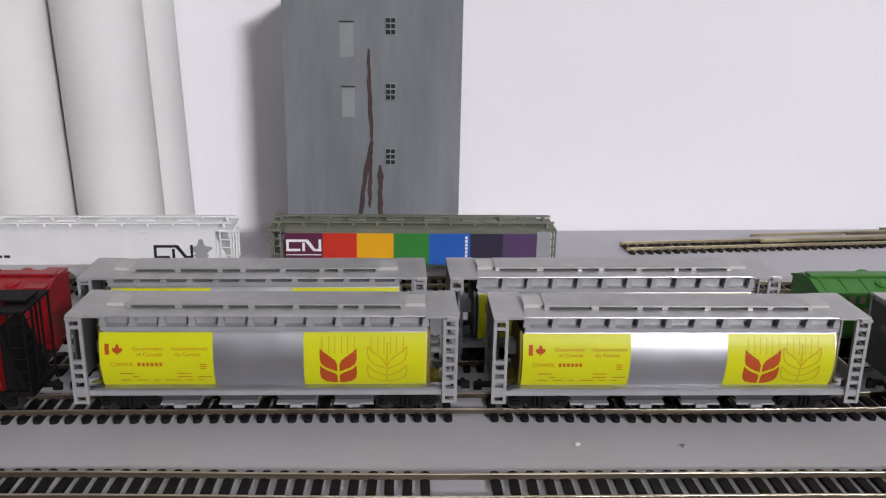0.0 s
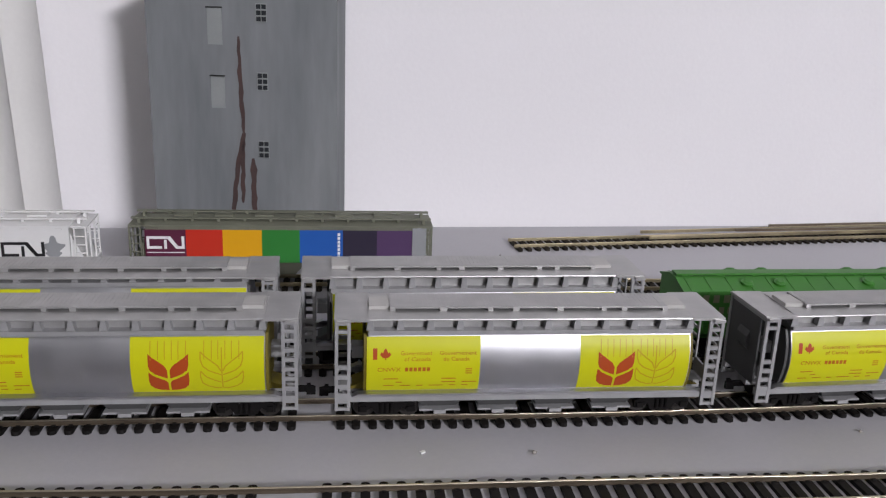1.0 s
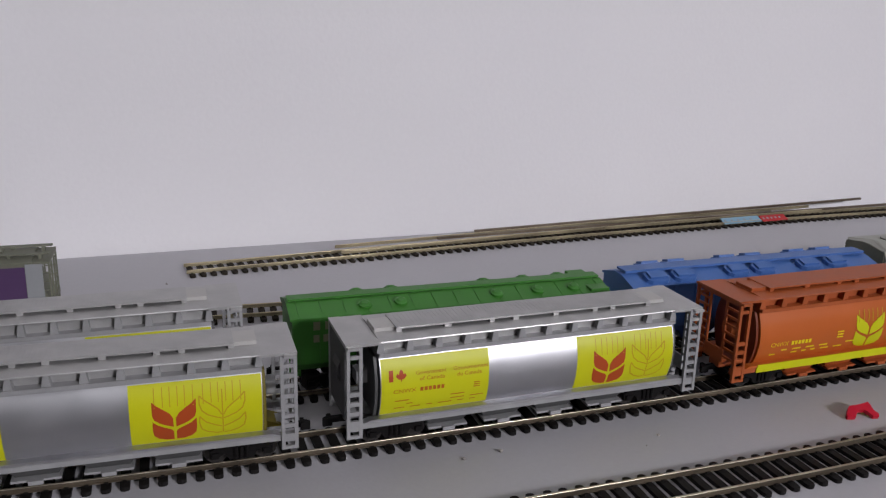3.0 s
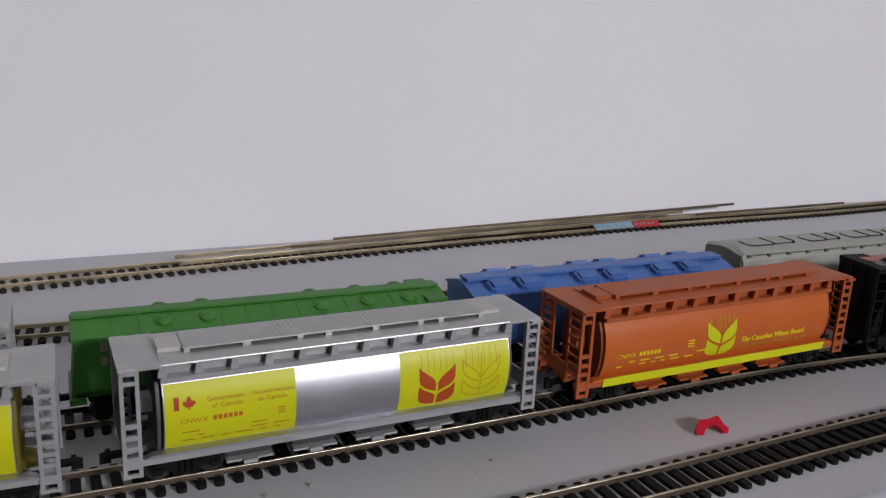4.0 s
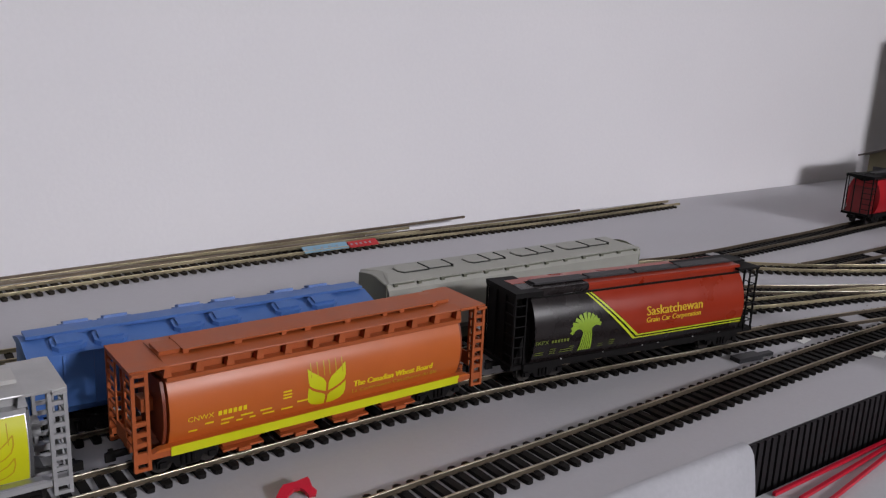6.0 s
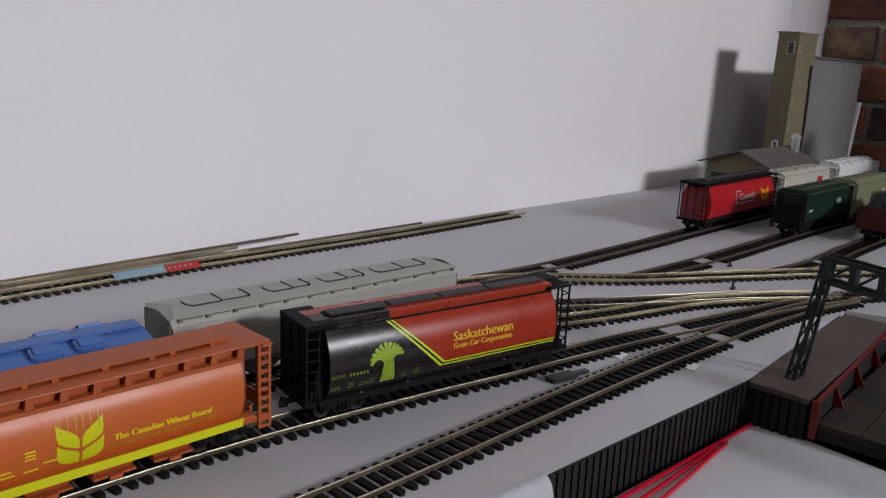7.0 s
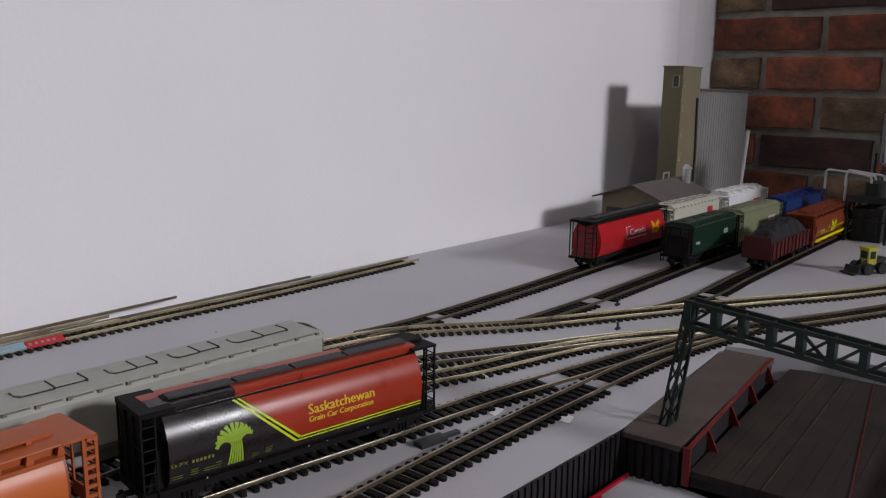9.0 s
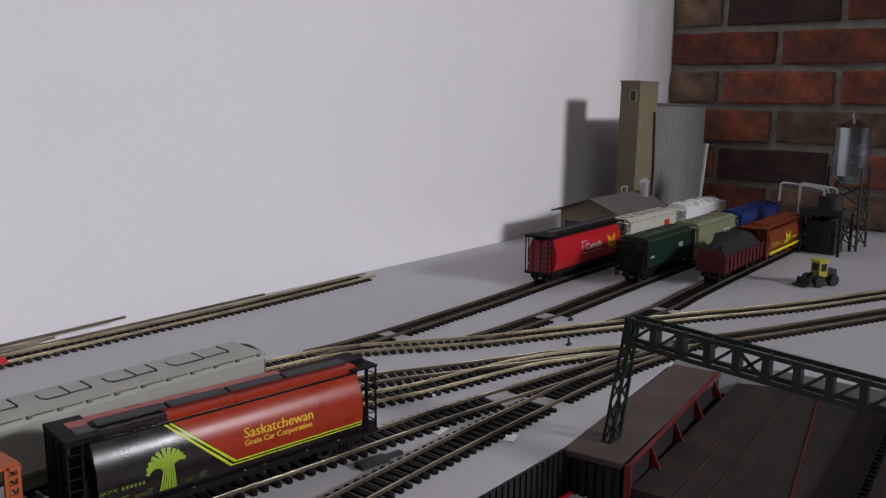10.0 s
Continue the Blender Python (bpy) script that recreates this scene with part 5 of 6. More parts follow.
# ---- tracks ----
track(T1, "model track under the front line of cars", gaps=((-0.118, -0.101), (0.815, 0.838)))
track(T0, "straight model track along the board's edge", gaps=((-0.131, -0.115), (0.832, 0.850)))
track(T2, "model track under the second line of cars", M["rail"])
track(TV, "turnout leg beside the grain cars", M["brass_rail"], tail=0.04)
track(T3, "model track climbing to the yard ladder", M["brass_rail"], SLEEPER_DUSTY)
track(TL, "model track leaving past the loader", M["rail_dull"], SLEEPER_DUSTY)
track(TA, "yard track under the red hopper", M["rail_dull"], gaps=((0.883, 0.902),))
track(TB, "yard track under the dark green hopper", M["rail_dull"], gaps=((1.030, 1.052),))
track(TC, "yard track under the gondola", M["rail_dull"], gaps=((1.138, 1.156),))
track([(0.050, 1.1185), (0.20, 1.128), (0.40, 1.140), (0.62, 1.147), (0.85, 1.146), (1.055, 1.154)], "loose length of flexible track lying by the wall", M["brass_rail"], SLEEPER_DUSTY, tail=0.012)
top_line = glide([(0.170, 1.1315), (0.36, 1.1455), (0.50, 1.1540), (0.68, 1.1600)])
for offset in (-0.0088, 0.0088):
    ob = solid("loose_rail", rail_bar(top_line, offset, 0.0047), M["brass_rail"], "brassy loose rail lying on the flexible track", "rail", "loose rails")
    ob.data.materials.append(M["brass_side"])
loose = [((0.30, 1.1605, 0.0055), (0.744, 1.168, 0.0110)), ((0.26, 1.1450, 0.0058), (0.62, 1.158, 0.0058)), ((0.35, 1.150, 0.0058), (0.90, 1.160, 0.0058))]
for p, q in loose:
    bm = bmesh.new()
    bar(bm, p, q, 0.0018, 0.0022)
    solid("loose_rail", bm, M["rail_dull"], "loose tarnished rail lying on the track", "rail", "loose rails")
for x0, x1, mm, label in ((0.547, 0.5915, "p_sky", "pale blue paper label on the loose track"), (0.592, 0.6225, "label_red", "red paper label on the loose track")):
    a = math.atan2(0.010, 0.25)
    ob = solid("paper_label", boxes((0, x1 - x0, -0.0042, 0.0042, 0, 0.0006)), M[mm], label, "label", "labels", m=pose(x0, 1.1385, 0.0048, 26, 0, math.degrees(a)))
    for k in range(5):
        part("print_bar", boxes((0.002 + k * (x1 - x0 - 0.006) / 5, 0.004 + k * (x1 - x0 - 0.006) / 5, -0.0012, 0.0012, 0.0006, 0.0008)), M["p_grey"], ob)

# ---- small things on the board ----
bm = bmesh.new()
prism(bm, [(-0.0028, 0.0), (-0.0026, 0.0022), (0.0004, 0.0068), (0.0022, 0.0088), (0.0085, 0.0094), (0.0150, 0.0112), (0.0156, 0.0090), (0.0158, 0.0050), (0.0176, 0.0020), (0.0168, 0.0), (0.0132, 0.0), (0.0118, 0.0034), (0.0100, 0.0052), (0.0070, 0.0052), (0.0042, 0.0030), (0.0020, 0.0)], -0.0019, 0.0019, "y")
solid("plastic_clip", bevel(bm, 0.0007, 2), M["red_clip"], "crimson bent plastic clip lying on the board", "clip", m=pose(0.3604, 0.7818, 0.0008, -66, 0, -12) @ Matrix.Diagonal((0.88, 0.60, 0.86, 1)))
machine = thing("point_motor", pose(0.692, 0.7845, 0, 0, 0, -6), "charcoal plastic point motor beside the track", "point motor")
part("casing", bevel(boxes((-0.017, 0.004, -0.0040, 0.0040, 0, 0.0030)), 0.0005), M["box"], machine)
part("arm", bevel(boxes((0.004, 0.017, -0.0015, 0.0025, 0, 0.0020)), 0.0004), M["box"], machine)
for x, y, a, w, d in ((-0.064, 0.801, 30, 0.003, 0.002), (0.101, 0.819, -15, 0.004, 0.002), (0.143, 0.826, 50, 0.003, 0.002), (0.644, 0.812, 12, 0.007, 0.003), (0.773, 0.7455, 20, 0.014, 0.008), (0.752, 0.787, 10, 0.015, 0.006), (0.801, 0.837, -8, 0.015, 0.007), (0.845, 0.778, -20, 0.014, 0.009)):
    bm = bmesh.new()
    prism(bm, [(-w / 2, -d / 2), (w / 2 * 0.7, -d / 2), (w / 2, d / 5), (w / 3, d / 2), (-w / 2 * 0.8, d / 2 * 0.8)], 0.0002, 0.0008, "z")
    solid("paper_scrap", bm, M["paper"], "torn white paper scrap on the board", "paper", "paper scraps", m=pose(x, y, 0, 0, 0, a))
rng = random.Random(3)
for i in range(14):
    x, y = rng.uniform(-0.25, 0.95), rng.choice((rng.uniform(0.785, 0.812), rng.uniform(0.715, 0.735), rng.uniform(1.07, 1.11)))
    if x > 0.3 and y < 0.74:
        continue
    bm = bmesh.new()
    r = rng.uniform(0.0005, 0.0013)
    bmesh.ops.create_icosphere(bm, subdivisions=1, radius=r)
    for v in bm.verts:
        v.co *= rng.uniform(0.6, 1.1)
    solid("crumb", bm, M["crumb"], "small grey crumb on the board", "crumb", "crumbs", m=pose(x, y, r * 0.5))

for x, y in ((1.047, 0.870), (0.975, 0.827)):
    bm = boxes((-0.0008, 0.0008, -0.0008, 0.0008, 0.002, 0.007), (-0.0028, 0.0028, -0.0014, 0.0014, 0, 0.002))
    solid("point_lever", bm, M["box"], "small black point lever beside the track", "point lever", "point levers", m=pose(x, y, 0))

# ---- harbour ----
def corrugated(name, length, depth, material, m, label):
    bm = bmesh.new()
    k = int(length / 0.0058)
    for i in range(k):
        x0 = i * length / k
        box(bm, x0, x0 + 0.6 * length / k, -0.0024, 0.0, -depth, 0.0)
        box(bm, x0 + 0.6 * length / k, x0 + length / k, -0.0012, 0.0, -depth, 0.0)
    return solid(name, bm, material, label, "retaining wall", "harbour walls", m=m)


corrugated("retaining_wall", 0.786 - PIT_X, 0.034, M["piling"], pose(PIT_X, PIT_Y - 0.0005, 0.0), "dark corrugated sheet piling below the board's edge")
quay = thing("quay", pose(0.786, 0.676, 0, 0, 0, 6.3), "brown topped quay block with dark sides", "quay")
part("body", boxes((0, 0.205, -0.0040, 0.034, -0.034, -0.0035)), M["piling"], quay)
part("surface", bevel(boxes((-0.001, 0.207, -0.0050, 0.0345, -0.0035, 0.0)), 0.0005), M["quay"], quay)
bm = bmesh.new()
for i in range(6):
    box(bm, -0.002, 0.0, 0.001 + i * 0.0058, 0.0045 + i * 0.0058, -0.034, -0.004)
part("piling_face", bm, M["piling"], quay)["kind"] = "stuff"
bm = bmesh.new()
prism(bm, [(0.25, 0.42), (0.770, 0.42), (0.786, 0.60), (0.7890, 0.670), (0.7835, 0.6990), (0.7825, 0.7045), (PIT_X + 0.002, 0.7045), (0.25, 0.7045)], LOWER_Z - 0.004, LOWER_Z + 0.002, "z")
solid("white_slab", bm, M["lower"], "white painted slab lying low in the harbour", "slab", kind="structure")
for p, q in (((0.596, 0.700, LOWER_Z + 0.0035), (0.780, 0.7020, LOWER_Z + 0.0035)), ((0.610, 0.680, LOWER_Z + 0.0035), (0.742, 0.6985, LOWER_Z + 0.0035)), ((0.604, 0.690, LOWER_Z + 0.0035), (0.728, 0.6990, LOWER_Z + 0.0035))):
    bm = bmesh.new()
    bar(bm, p, q, 0.0018, 0.0020)
    solid("red_strip", bevel(bm, 0.0005), M["red_clip"], "red plastic strip lying on the slab", "strip", "red strips")

bridge = thing("car_float_bridge", pose(0.7865, 0.6665, -0.014, 0, 0, 6.2), "dark timber bridge with dull red plate girders", "bridge")
BL = 0.236
for i in range(20):
    y0 = -0.215 + i * 0.01065
    part("plank", boxes((0.0, BL, y0 + 0.0001, y0 + 0.01055, -0.004, 0.0)), M["deck"], bridge)
part("deck_beam", boxes((0.0, BL, -0.214, -0.003, -0.010, -0.0042)), M["piling"], bridge)
TURN = pose(0, 0, 0, 0, 0, 2.0)
girder = part("girder", boxes((0, 0.206, -0.0012, 0.0012, -0.010, 0.0132)), M["piling"], bridge, "dark blue-grey plate girder", at=TURN)
part("top_flange", bevel(boxes((-0.001, 0.208, -0.0016, 0.0010, 0.0132, 0.0143)), 0.0003), M["bridge_red"], girder, "dull red flange")
part("end_post", boxes((-0.0024, 0.0, -0.0024, 0.0020, -0.010, 0.0146)), M["bridge_red"], girder, "dull red end post")
for i in range(4):
    x = 0.036 + i * 0.0505
    bm = bmesh.new()
    prism(bm, [(-0.0012, 0.0), (-0.0012, 0.0130), (-0.0026, 0.0130), (-0.0088, 0.0)], x - 0.0007, x + 0.0007, "x")
    part("stiffener", bm, M["bridge_red"], bridge, "dull red triangular stiffener", at=TURN)
for y in (-0.028, -0.045):
    part("inset_rail", boxes((0.0, BL, y - 0.0005, y + 0.0005, 0.0001, 0.0005)), M["deck_rail"], bridge)
bm = bmesh.new()
bar(bm, (0.0, -0.0903, 0.0004), (BL, -0.0648, 0.0004), 0.0009, 0.0006)
part("kerb_line", bm, M["kerb_red"], bridge, "thin red kerb line")
bm = boxes((0.0, BL, -0.1200, -0.1170, -0.004, 0.0100))
part("inner_girder", bm, M["black_matt"], bridge)
for i in range(30):
    x = 0.004 + i * 0.0073
    part("rack_tooth", boxes((x, x + 0.0034, -0.1240, -0.1200, 0.002, 0.0085)), M["black_matt"], bridge)

# gantry
G0 = Vector((0.8130, 0.6945, 0.0))
gantry = thing("gantry", pose(*G0), "dark green lattice steel gantry over the bridge", "gantry")


def lattice_post(parent, x, y, z0, z1, wide, lean=0.0):
    bm = bmesh.new()
    top = 0.0038
    corners = [(sx, sy) for sx in (-1, 1) for sy in (-1, 1)]
    for sx, sy in corners:
        bar(bm, (x + sx * wide, y + sy * 0.0024, z0), (x + 0.0015 + sx * top, y + lean + sy * 0.0024, z1), 0.0018, 0.0018)
    steps = 6
    for i in range(steps):
        f0, f1 = i / steps, (i + 1) / steps
        w0, w1 = wide + (top - wide) * f0, wide + (top - wide) * f1
        h0, h1 = z0 + (z1 - z0) * f0, z0 + (z1 - z0) * f1
        s = 1 if i % 2 else -1
        for t in (-1, 1):
            bar(bm, (x - s * w0, y + lean * f0 + t * 0.0024, h0), (x + s * w1, y + lean * f1 + t * 0.0024, h1), 0.0010, 0.0010)
            bar(bm, (x + t * w0, y + lean * f0 - s * 0.0024, h0), (x + t * w1, y + lean * f1 + s * 0.0024, h1), 0.0010, 0.0010)
    box(bm, x - wide - 0.001, x + wide + 0.001, y - 0.0036, y + 0.0036, z0, z0 + 0.0006)
    return part("lattice_post", bm, M["gantry"], parent)


lattice_post(gantry, 0.0020, 0.0, 0.0, 0.0830, 0.0064, -0.0105)
lattice_post(gantry, 0.004, -0.262, -0.0400, 0.0680, 0.0105)
Z0, Z1, Y0, Y1 = 0.0692, 0.0843, -0.0112, -0.2692
drop = lambda y: -0.016 * (Y0 - y) / (Y0 - Y1)
XN, XF, panels = -0.0040, 0.0062, 15
for x in (XN, XF):
    for z in (Z0, Z1):
        bm = bmesh.new()
        bar(bm, (x, Y0 + 0.002, z), (x, Y1, z + drop(Y1)), 0.0020, 0.0025)
        part("chord", bm, M["gantry"], gantry)
for i in range(panels + 1):
    y = Y0 + (Y1 - Y0) * i / panels
    yn = Y0 + (Y1 - Y0) * (i + 1) / panels
    bm = boxes((XN - 0.0008, XN + 0.0008, y - 0.0021, y + 0.0021, Z0 + drop(y), Z1 + drop(y)), (XN + 0.0008, XF + 0.0008, y - 0.0006, y + 0.0006, Z0 + drop(y), Z1 + drop(y)))
    part("upright", bm, M["gantry"], gantry)
    if i < panels:
        bm = bmesh.new()
        bar(bm, (XN, y, Z0 + drop(y)), (XN, yn, Z1 + drop(yn)), 0.0014, 0.0018)
        if i == 4:
            bar(bm, (XN, y, Z1 + drop(y)), (XN, yn, Z0 + drop(yn)), 0.0014, 0.0018)
        part("brace", bm, M["gantry"], gantry)

# ---- far corner: elevator, shed, tank, loader ----
elev = thing("grain_elevator", pose(1.533, 1.063, 0, 0, 1.5, 0), "olive wooden grain elevator with grey clad annex", "building")
part("tower_wall", bevel(boxes((0, 0.060, 0.0, 0.032, 0, 0.2345)), 0.0006), M["olive"], elev)
part("tower_roof", boxes((-0.0015, 0.0615, -0.0015, 0.0335, 0.2345, 0.2365)), M["olive"], elev)
for k in range(5):
    z = 0.206 - k * 0.0372
    part("corner_bracket", boxes((0.0030, 0.0085, -0.0010, 0.0, z, z + 0.0016), (0.0030, 0.0044, -0.0010, 0.0, z + 0.0016, z + 0.0130), (0.0071, 0.0085, -0.0010, 0.0, z + 0.0016, z + 0.0130)), M["dull_cream"], elev, "pale bracket frame")
win = part("window", boxes((-0.0010, 0.0010, 0.0060, 0.0140, 0.206, 0.221)), M["dark_glass"], elev)
part("window_frame", boxes((-0.0016, 0.0008, 0.0045, 0.0059, 0.2045, 0.2225), (-0.0016, 0.0008, 0.0141, 0.0155, 0.2045, 0.2225), (-0.0016, 0.0008, 0.0059, 0.0141, 0.2211, 0.2225), (-0.0016, 0.0008, 0.0059, 0.0141, 0.2045, 0.2059)), M["dull_cream"], win)
bm = bmesh.new()
path_tube(bm, [(0.050, -0.002, 0.19), (0.057, -0.002, 0.10), (0.054, -0.002, 0.03)], 0.0018)
part("downpipe", bm, M["rust"], elev, "rusty downpipe")
part("annex_wall", boxes((0.0605, 0.262, 0.008, 0.036, 0, 0.2020)), M["clad"], elev)
for k in range(22):
    x = 0.062 + k * 0.0091
    part("cladding_strip", boxes((x, x + 0.0082, 0.0073, 0.008, 0, 0.2020)), M["clad"], elev)
part("annex_roof", boxes((0.058, 0.266, 0.003, 0.039, 0.2020, 0.2045)), M["roof_brown"], elev)

shed = thing("shed", pose(1.380, 1.050, 0), "low loading shed with a grey-brown pitched roof", "shed")
part("wall", boxes((0.008, 0.147, -0.040, 0.050, 0, 0.0495)), M["olive"], shed)
part("doorway", boxes((0.0065, 0.008, 0.012, 0.042, 0, 0.038)), M["dark_glass"], shed)
bm = bmesh.new()
prism(bm, [(-0.054, 0.0520), (0.0, 0.0735), (0.062, 0.0520), (0.062, 0.0500), (0.0, 0.0712), (-0.054, 0.0500)], 0.0, 0.150)
bm2 = bmesh.new()
prism(bm2, [(-0.040, 0.0495), (0.050, 0.0495), (0.050, 0.0538), (0.0, 0.0705), (-0.040, 0.0550)], 0.008, 0.0100)
part("gable", bm2, M["olive"], shed)
part("roof", bm, M["roof_brown"], shed, "grey-brown roof sheets")
bm = bmesh.new()
rod(bm, (0.134, -0.015, 0.062), (0.134, -0.015, 0.087), 0.006, 12)
rod(bm, (0.134, -0.015, 0.087), (0.134, -0.015, 0.093), 0.0085, 12, 0.003)
part("roof_vent", bm, M["pipe_steel"], shed, "shiny round roof vent")
bm = bmesh.new()
path_tube(bm, [(0.092, 0.0, 0.070), (0.092, 0.0, 0.082), (0.108, 0.0, 0.082), (0.108, 0.0, 0.070)], 0.0010)
part("vent_hoop", bm, M["pipe_steel"], shed)
bm = bmesh.new()
rod(bm, (1.811, 1.080, 0.0), (1.833, 1.080, 0.128), 0.0048, 10)
solid("white_rod", bm, M["pole_white"], "white painted rod leaning by the elevator", "rod")

tank = thing("storage_tank", pose(1.62, 0.790, 0), "galvanised storage tank on a dark steel stand with pipes", "tank")
VX, VY = 0.035, -0.003
bm = bmesh.new()
rod(bm, (VX, VY, 0.105), (VX, VY, 0.171), 0.0245, 36)
rod(bm, (VX, VY, 0.171), (VX, VY, 0.173), 0.0252, 36, 0.0252)
rod(bm, (VX, VY, 0.093), (VX, VY, 0.105), 0.010, 36, 0.0245)
for z in (0.118, 0.134, 0.150):
    rod(bm, (VX, VY, z), (VX, VY, z + 0.0008), 0.0248, 36)
part("vessel", bm, M["tank"], tank, "shiny galvanised vessel", smooth=True)
bm = bmesh.new()
rod(bm, (VX, VY, 0.173), (VX, VY, 0.185), 0.0258, 36, 0.004)
rod(bm, (VX, VY, 0.185), (VX, VY, 0.193), 0.003, 10)
part("cone_roof", bm, M["tank"], tank, "dull galvanised cone roof", smooth=True)
for sx in (-1, 1):
    for sy in (-1, 1):
        bm = bmesh.new()
        bar(bm, (VX + sx * 0.024, VY + sy * 0.024, 0), (VX + sx * 0.022, VY + sy * 0.022, 0.118), 0.0026, 0.0026)
        part("leg", bm, M["dark_steel"], tank)
for s in (-1, 1):
    for z in (0.005, 0.035, 0.065):
        for d in (-1, 1):
            for p, q in (((VX - d * 0.023, VY + s * 0.023, z), (VX + d * 0.023, VY + s * 0.023, z + 0.028)), ((VX + s * 0.023, VY - d * 0.023, z), (VX + s * 0.023, VY + d * 0.023, z + 0.028))):
                bm = bmesh.new()
                bar(bm, p, q, 0.0015, 0.0015)
                part("stand_brace", bm, M["dark_steel"], tank)
part("platform", boxes((-0.052, 0.008, -0.022, 0.034, 0.055, 0.059)), M["dark_steel"], tank)
bm = boxes((-0.052, 0.008, -0.022, -0.0205, 0.059, 0.064), (-0.052, -0.0505, -0.0205, 0.034, 0.059, 0.064))
part("platform_kerb", bm, M["dark_steel"], tank)
for x in (-0.050, 0.006):
    for y in (-0.020, 0.032):
        bm = bmesh.new()
        bar(bm, (x, y, 0), (x, y, 0.055), 0.0036, 0.0036)
        part("platform_leg", bm, M["dark_steel"], tank)
bm = bmesh.new()
for y in (-0.020, 0.032):
    bar(bm, (-0.050, y, 0.012), (0.006, y, 0.050), 0.0018, 0.0018)
    bar(bm, (0.006, y, 0.012), (-0.050, y, 0.050), 0.0018, 0.0018)
bar(bm, (-0.050, -0.020, 0.030), (-0.050, 0.032, 0.030), 0.0020, 0.0020)
part("platform_brace", bm, M["dark_steel"], tank)
part("pump_house", bevel(boxes((-0.042, 0.000, -0.012, 0.026, 0.0, 0.046)), 0.001), M["dark_steel"], tank)
bm = boxes((-0.0445, -0.042, -0.006, 0.006, 0.012, 0.034), (-0.0445, -0.042, 0.012, 0.020, 0.010, 0.038))
part("gearbox", bm, M["box"], tank)
bm = bmesh.new()
rod(bm, (-0.018, 0.004, 0.059), (-0.018, 0.004, 0.080), 0.016, 24)
rod(bm, (-0.018, 0.004, 0.018), (-0.018, 0.004, 0.055), 0.012, 24)
rod(bm, (-0.018, 0.004, 0.080), (-0.018, 0.004, 0.083), 0.013, 24, 0.008)
part("pump_drum", bm, M["dark_steel"], tank)
for px, py, reach, foot in ((-0.018, 0.008, 0.066, 0.066), (-0.006, 0.000, 0.050, 0.070), (-0.030, 0.010, 0.032, 0.045)):
    bm = bmesh.new()
    path_tube(bm, [(px, py, 0.080), (px, py, 0.086), (px, py + 0.003, 0.089), (px, py + reach - 0.003, 0.093), (px, py + reach, 0.0905), (px, py + reach + 0.001, foot)], 0.0018)
    part("pipe", bm, M["pipe_steel"], tank, "bright bent steel pipe")

loader = thing("wheel_loader", pose(1.3770, 0.7350, 0, 0, 0, -28) @ Matrix.Diagonal((0.8, 0.8, 0.8, 1)), "small yellow wheel loader with black tyres", "loader")
part("chassis", bevel(boxes((-0.022, 0.022, -0.007, 0.007, 0.006, 0.014)), 0.001), M["dark_steel"], loader)
part("hood", bevel(boxes((0.004, 0.024, -0.0075, 0.0075, 0.013, 0.023)), 0.0012), M["dark_steel"], loader)
cab = part("cab", bevel(boxes((-0.010, 0.005, -0.0085, 0.0085, 0.014, 0.036)), 0.001), M["loader"], loader, "yellow cab")
part("cab_window", boxes((-0.0104, -0.010, -0.006, 0.006, 0.022, 0.033), (-0.0075, 0.0025, -0.0089, -0.0085, 0.022, 0.033)), M["dark_glass"], cab)
part("cab_roof", bevel(boxes((-0.012, 0.007, -0.0095, 0.0095, 0.036, 0.0385)), 0.0006), M["loader"], cab)
for x, r in ((-0.013, 0.0085), (0.014, 0.0085)):
    for s in (-1, 1):
        bm = bmesh.new()
        rod(bm, (x, s * 0.0075, r), (x, s * 0.0145, r), r, 20)
        w = part("wheel", bevel(bm, 0.0012), M["tyre"], loader, "black tyre")
        bm = bmesh.new()
        rod(bm, (x, s * 0.0145, r), (x, s * 0.0150, r), r * 0.45, 14)
        part("hub", bm, M["dark_steel"], w)
bm = bmesh.new()
for s in (-1, 1):
    bar(bm, (-0.008, s * 0.005, 0.020), (-0.028, s * 0.006, 0.010), 0.0022, 0.0030)
part("lift_arm", bm, M["dark_steel"], loader)
bm = bmesh.new()
prism(bm, [(-0.028, 0.013), (-0.030, 0.003), (-0.040, 0.0015), (-0.040, 0.003), (-0.032, 0.0045), (-0.030, 0.013)], -0.013, 0.013, "y")
part("bucket", bm, M["dark_steel"], loader)

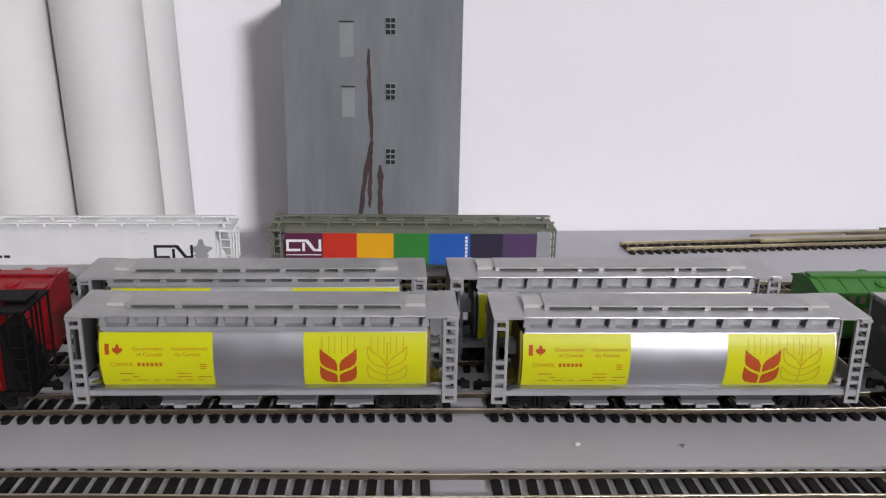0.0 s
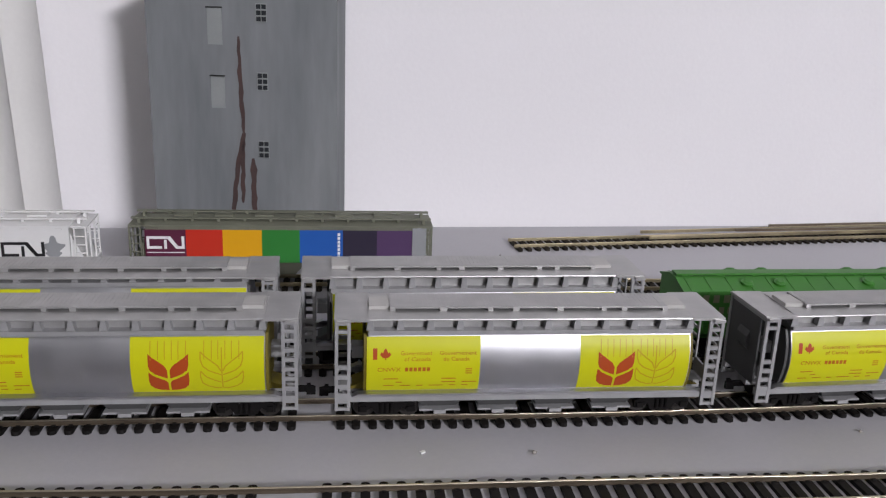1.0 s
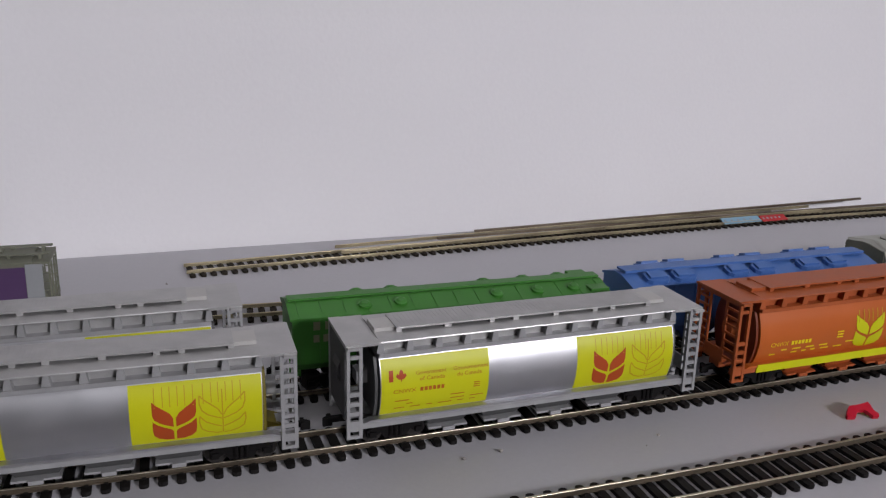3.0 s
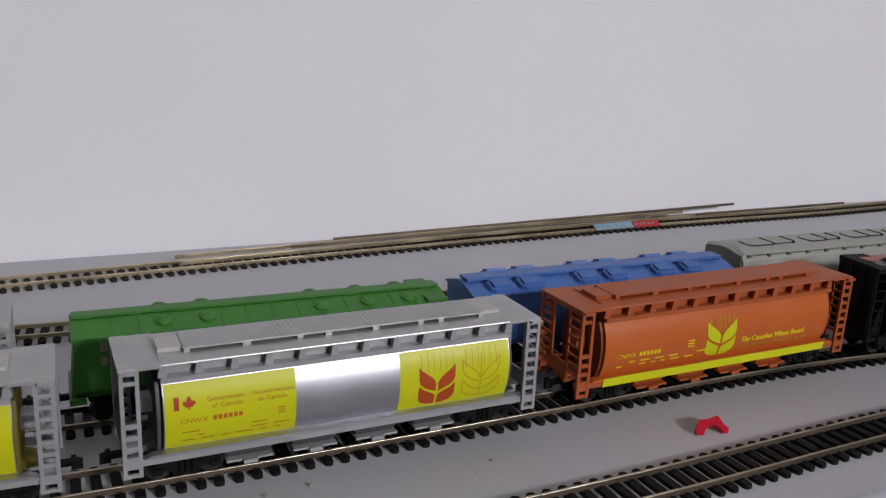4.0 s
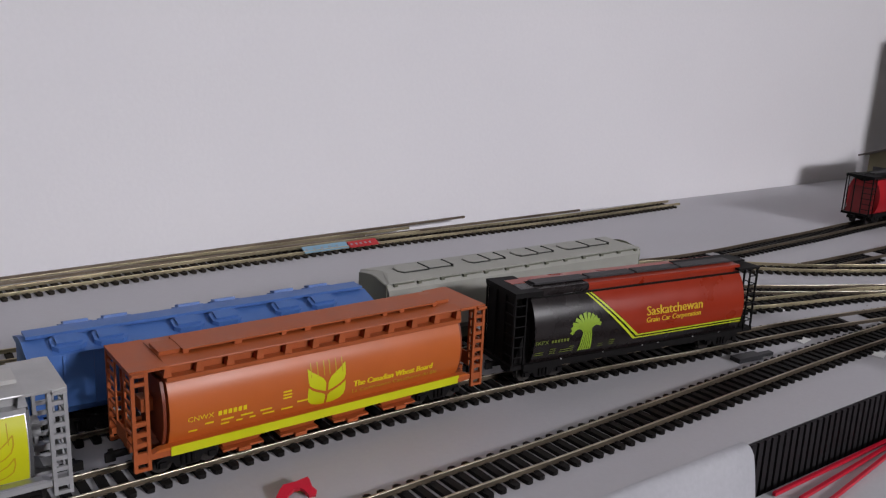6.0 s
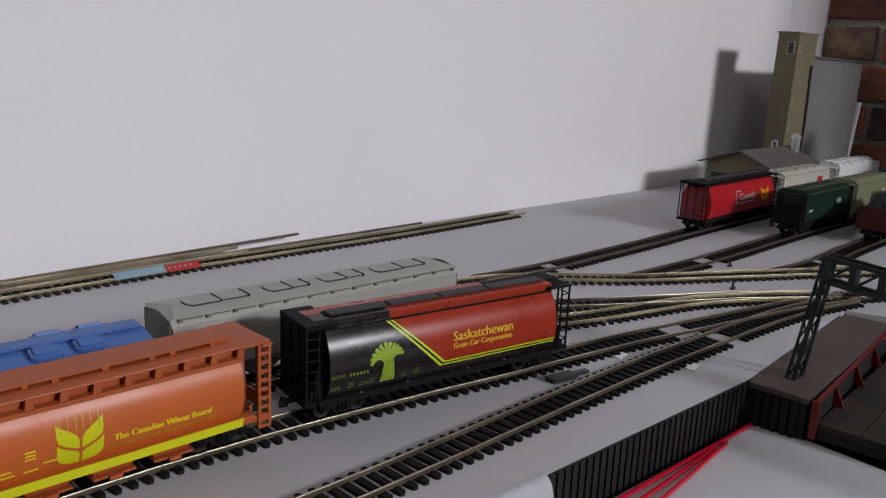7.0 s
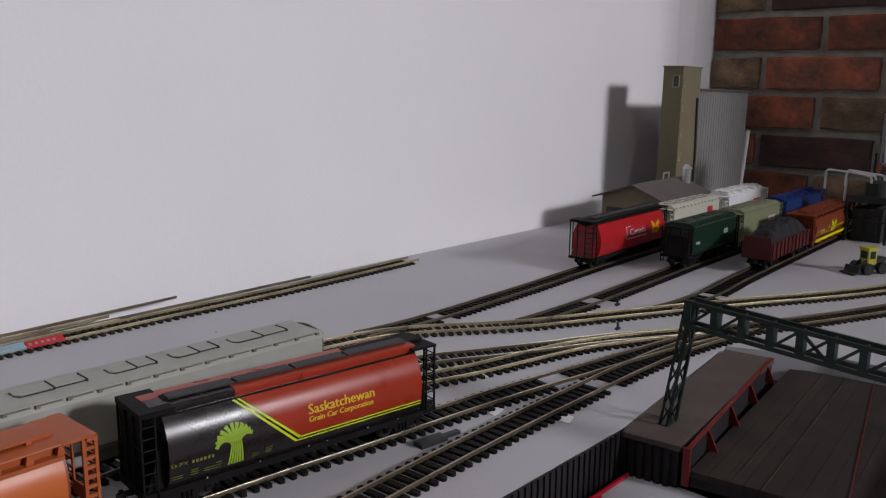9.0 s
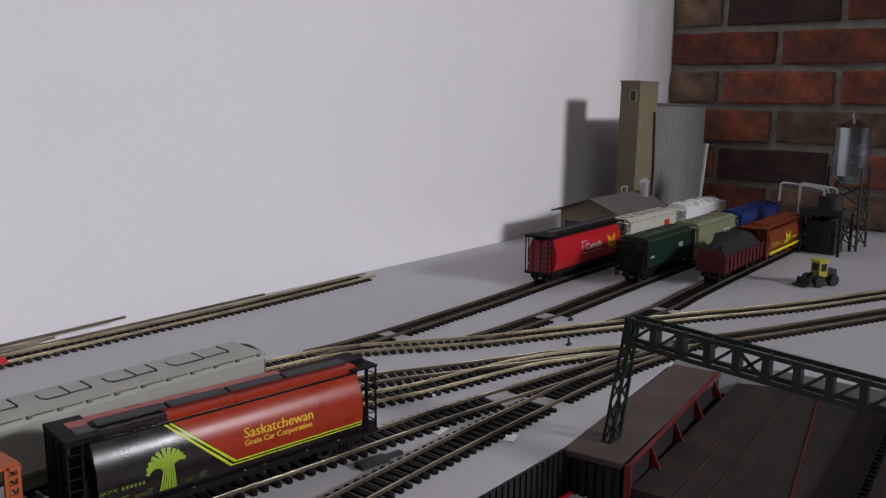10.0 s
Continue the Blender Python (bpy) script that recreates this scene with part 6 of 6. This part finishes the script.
# ---- ceiling lamps ----
for (x, y, z), w, d, label in ((LAMP_A, 0.24, 0.24, "square white ceiling lamp"), (LAMP_B, 0.24, 0.24, "square white ceiling lamp over the layout")):
    lamp = thing("ceiling_lamp", pose(x, y, z), label, "lamp")
    part("housing", boxes((-w, w, -d, d, -0.02, 0.09)), M["wall"], lamp)
    part("diffuser", bevel(boxes((-w + 0.02, w - 0.02, -d + 0.02, d - 0.02, -0.05, -0.0205)), 0.01, 2), M["lamp_glow"], lamp, "glowing white diffuser")

# ---- bricks ----
def brick_mesh(length, material, seed):
    rng = random.Random(seed)
    bm = boxes((-0.006, 0.012, 0.0, length, 0.0, 0.0540))
    bmesh.ops.subdivide_edges(bm, edges=[e for e in bm.edges if e.calc_length() > 0.05], cuts=3, use_grid_fill=True)
    bevel(bm, 0.0022, 1)
    for v in bm.verts:
        v.co += Vector((rng.uniform(-0.0012, 0.0006), rng.uniform(-0.0012, 0.0012), rng.uniform(-0.0012, 0.0012)))
    return mesh_of("brick", bm, material)


KINDS = [brick_mesh(0.185, M[k], i) for i, k in enumerate(("brick", "brick", "brick", "brick_tan", "brick_dark"))]
HALVES = [brick_mesh(0.087, M[k], 20 + i) for i, k in enumerate(("brick_tan", "brick", "brick_tan"))]
Y_END = 1.157
ROW0, COURSE, PITCH = 0.2010, 0.0664, 0.1970
PATTERN = {(2, 0): 4, (1, 0): 1, (1, 1): 0, (0, 0): 0, (0, 1): 2, (-1, 0): 1, (-1, 1): 3, (-2, 0): 4, (-2, 1): 2}
rng = random.Random(12)
for row in range(-7, 9):
    z = ROW0 + row * COURSE
    offset = 0.0 if row % 2 else 0.099
    for k in range(-1, 5):
        y1 = Y_END - offset - k * PITCH
        if k == -1:
            if not offset:
                continue
            me, y0 = HALVES[{0: 0, 2: 2}.get(row, row % 3)], Y_END - 0.087
        else:
            me, y0 = KINDS[PATTERN.get((row, k), rng.choice((0, 1, 2, 0, 1, 3, 4)))], y1 - 0.185
        if y0 < 0.10:
            continue
        o = new("brick", me)
        o.parent = pier
        o.matrix_local = pose(BRICK_X + 0.001 + rng.uniform(-0.001, 0.001), y0, z, rng.uniform(-0.5, 0.5), 0, rng.uniform(-0.4, 0.4))
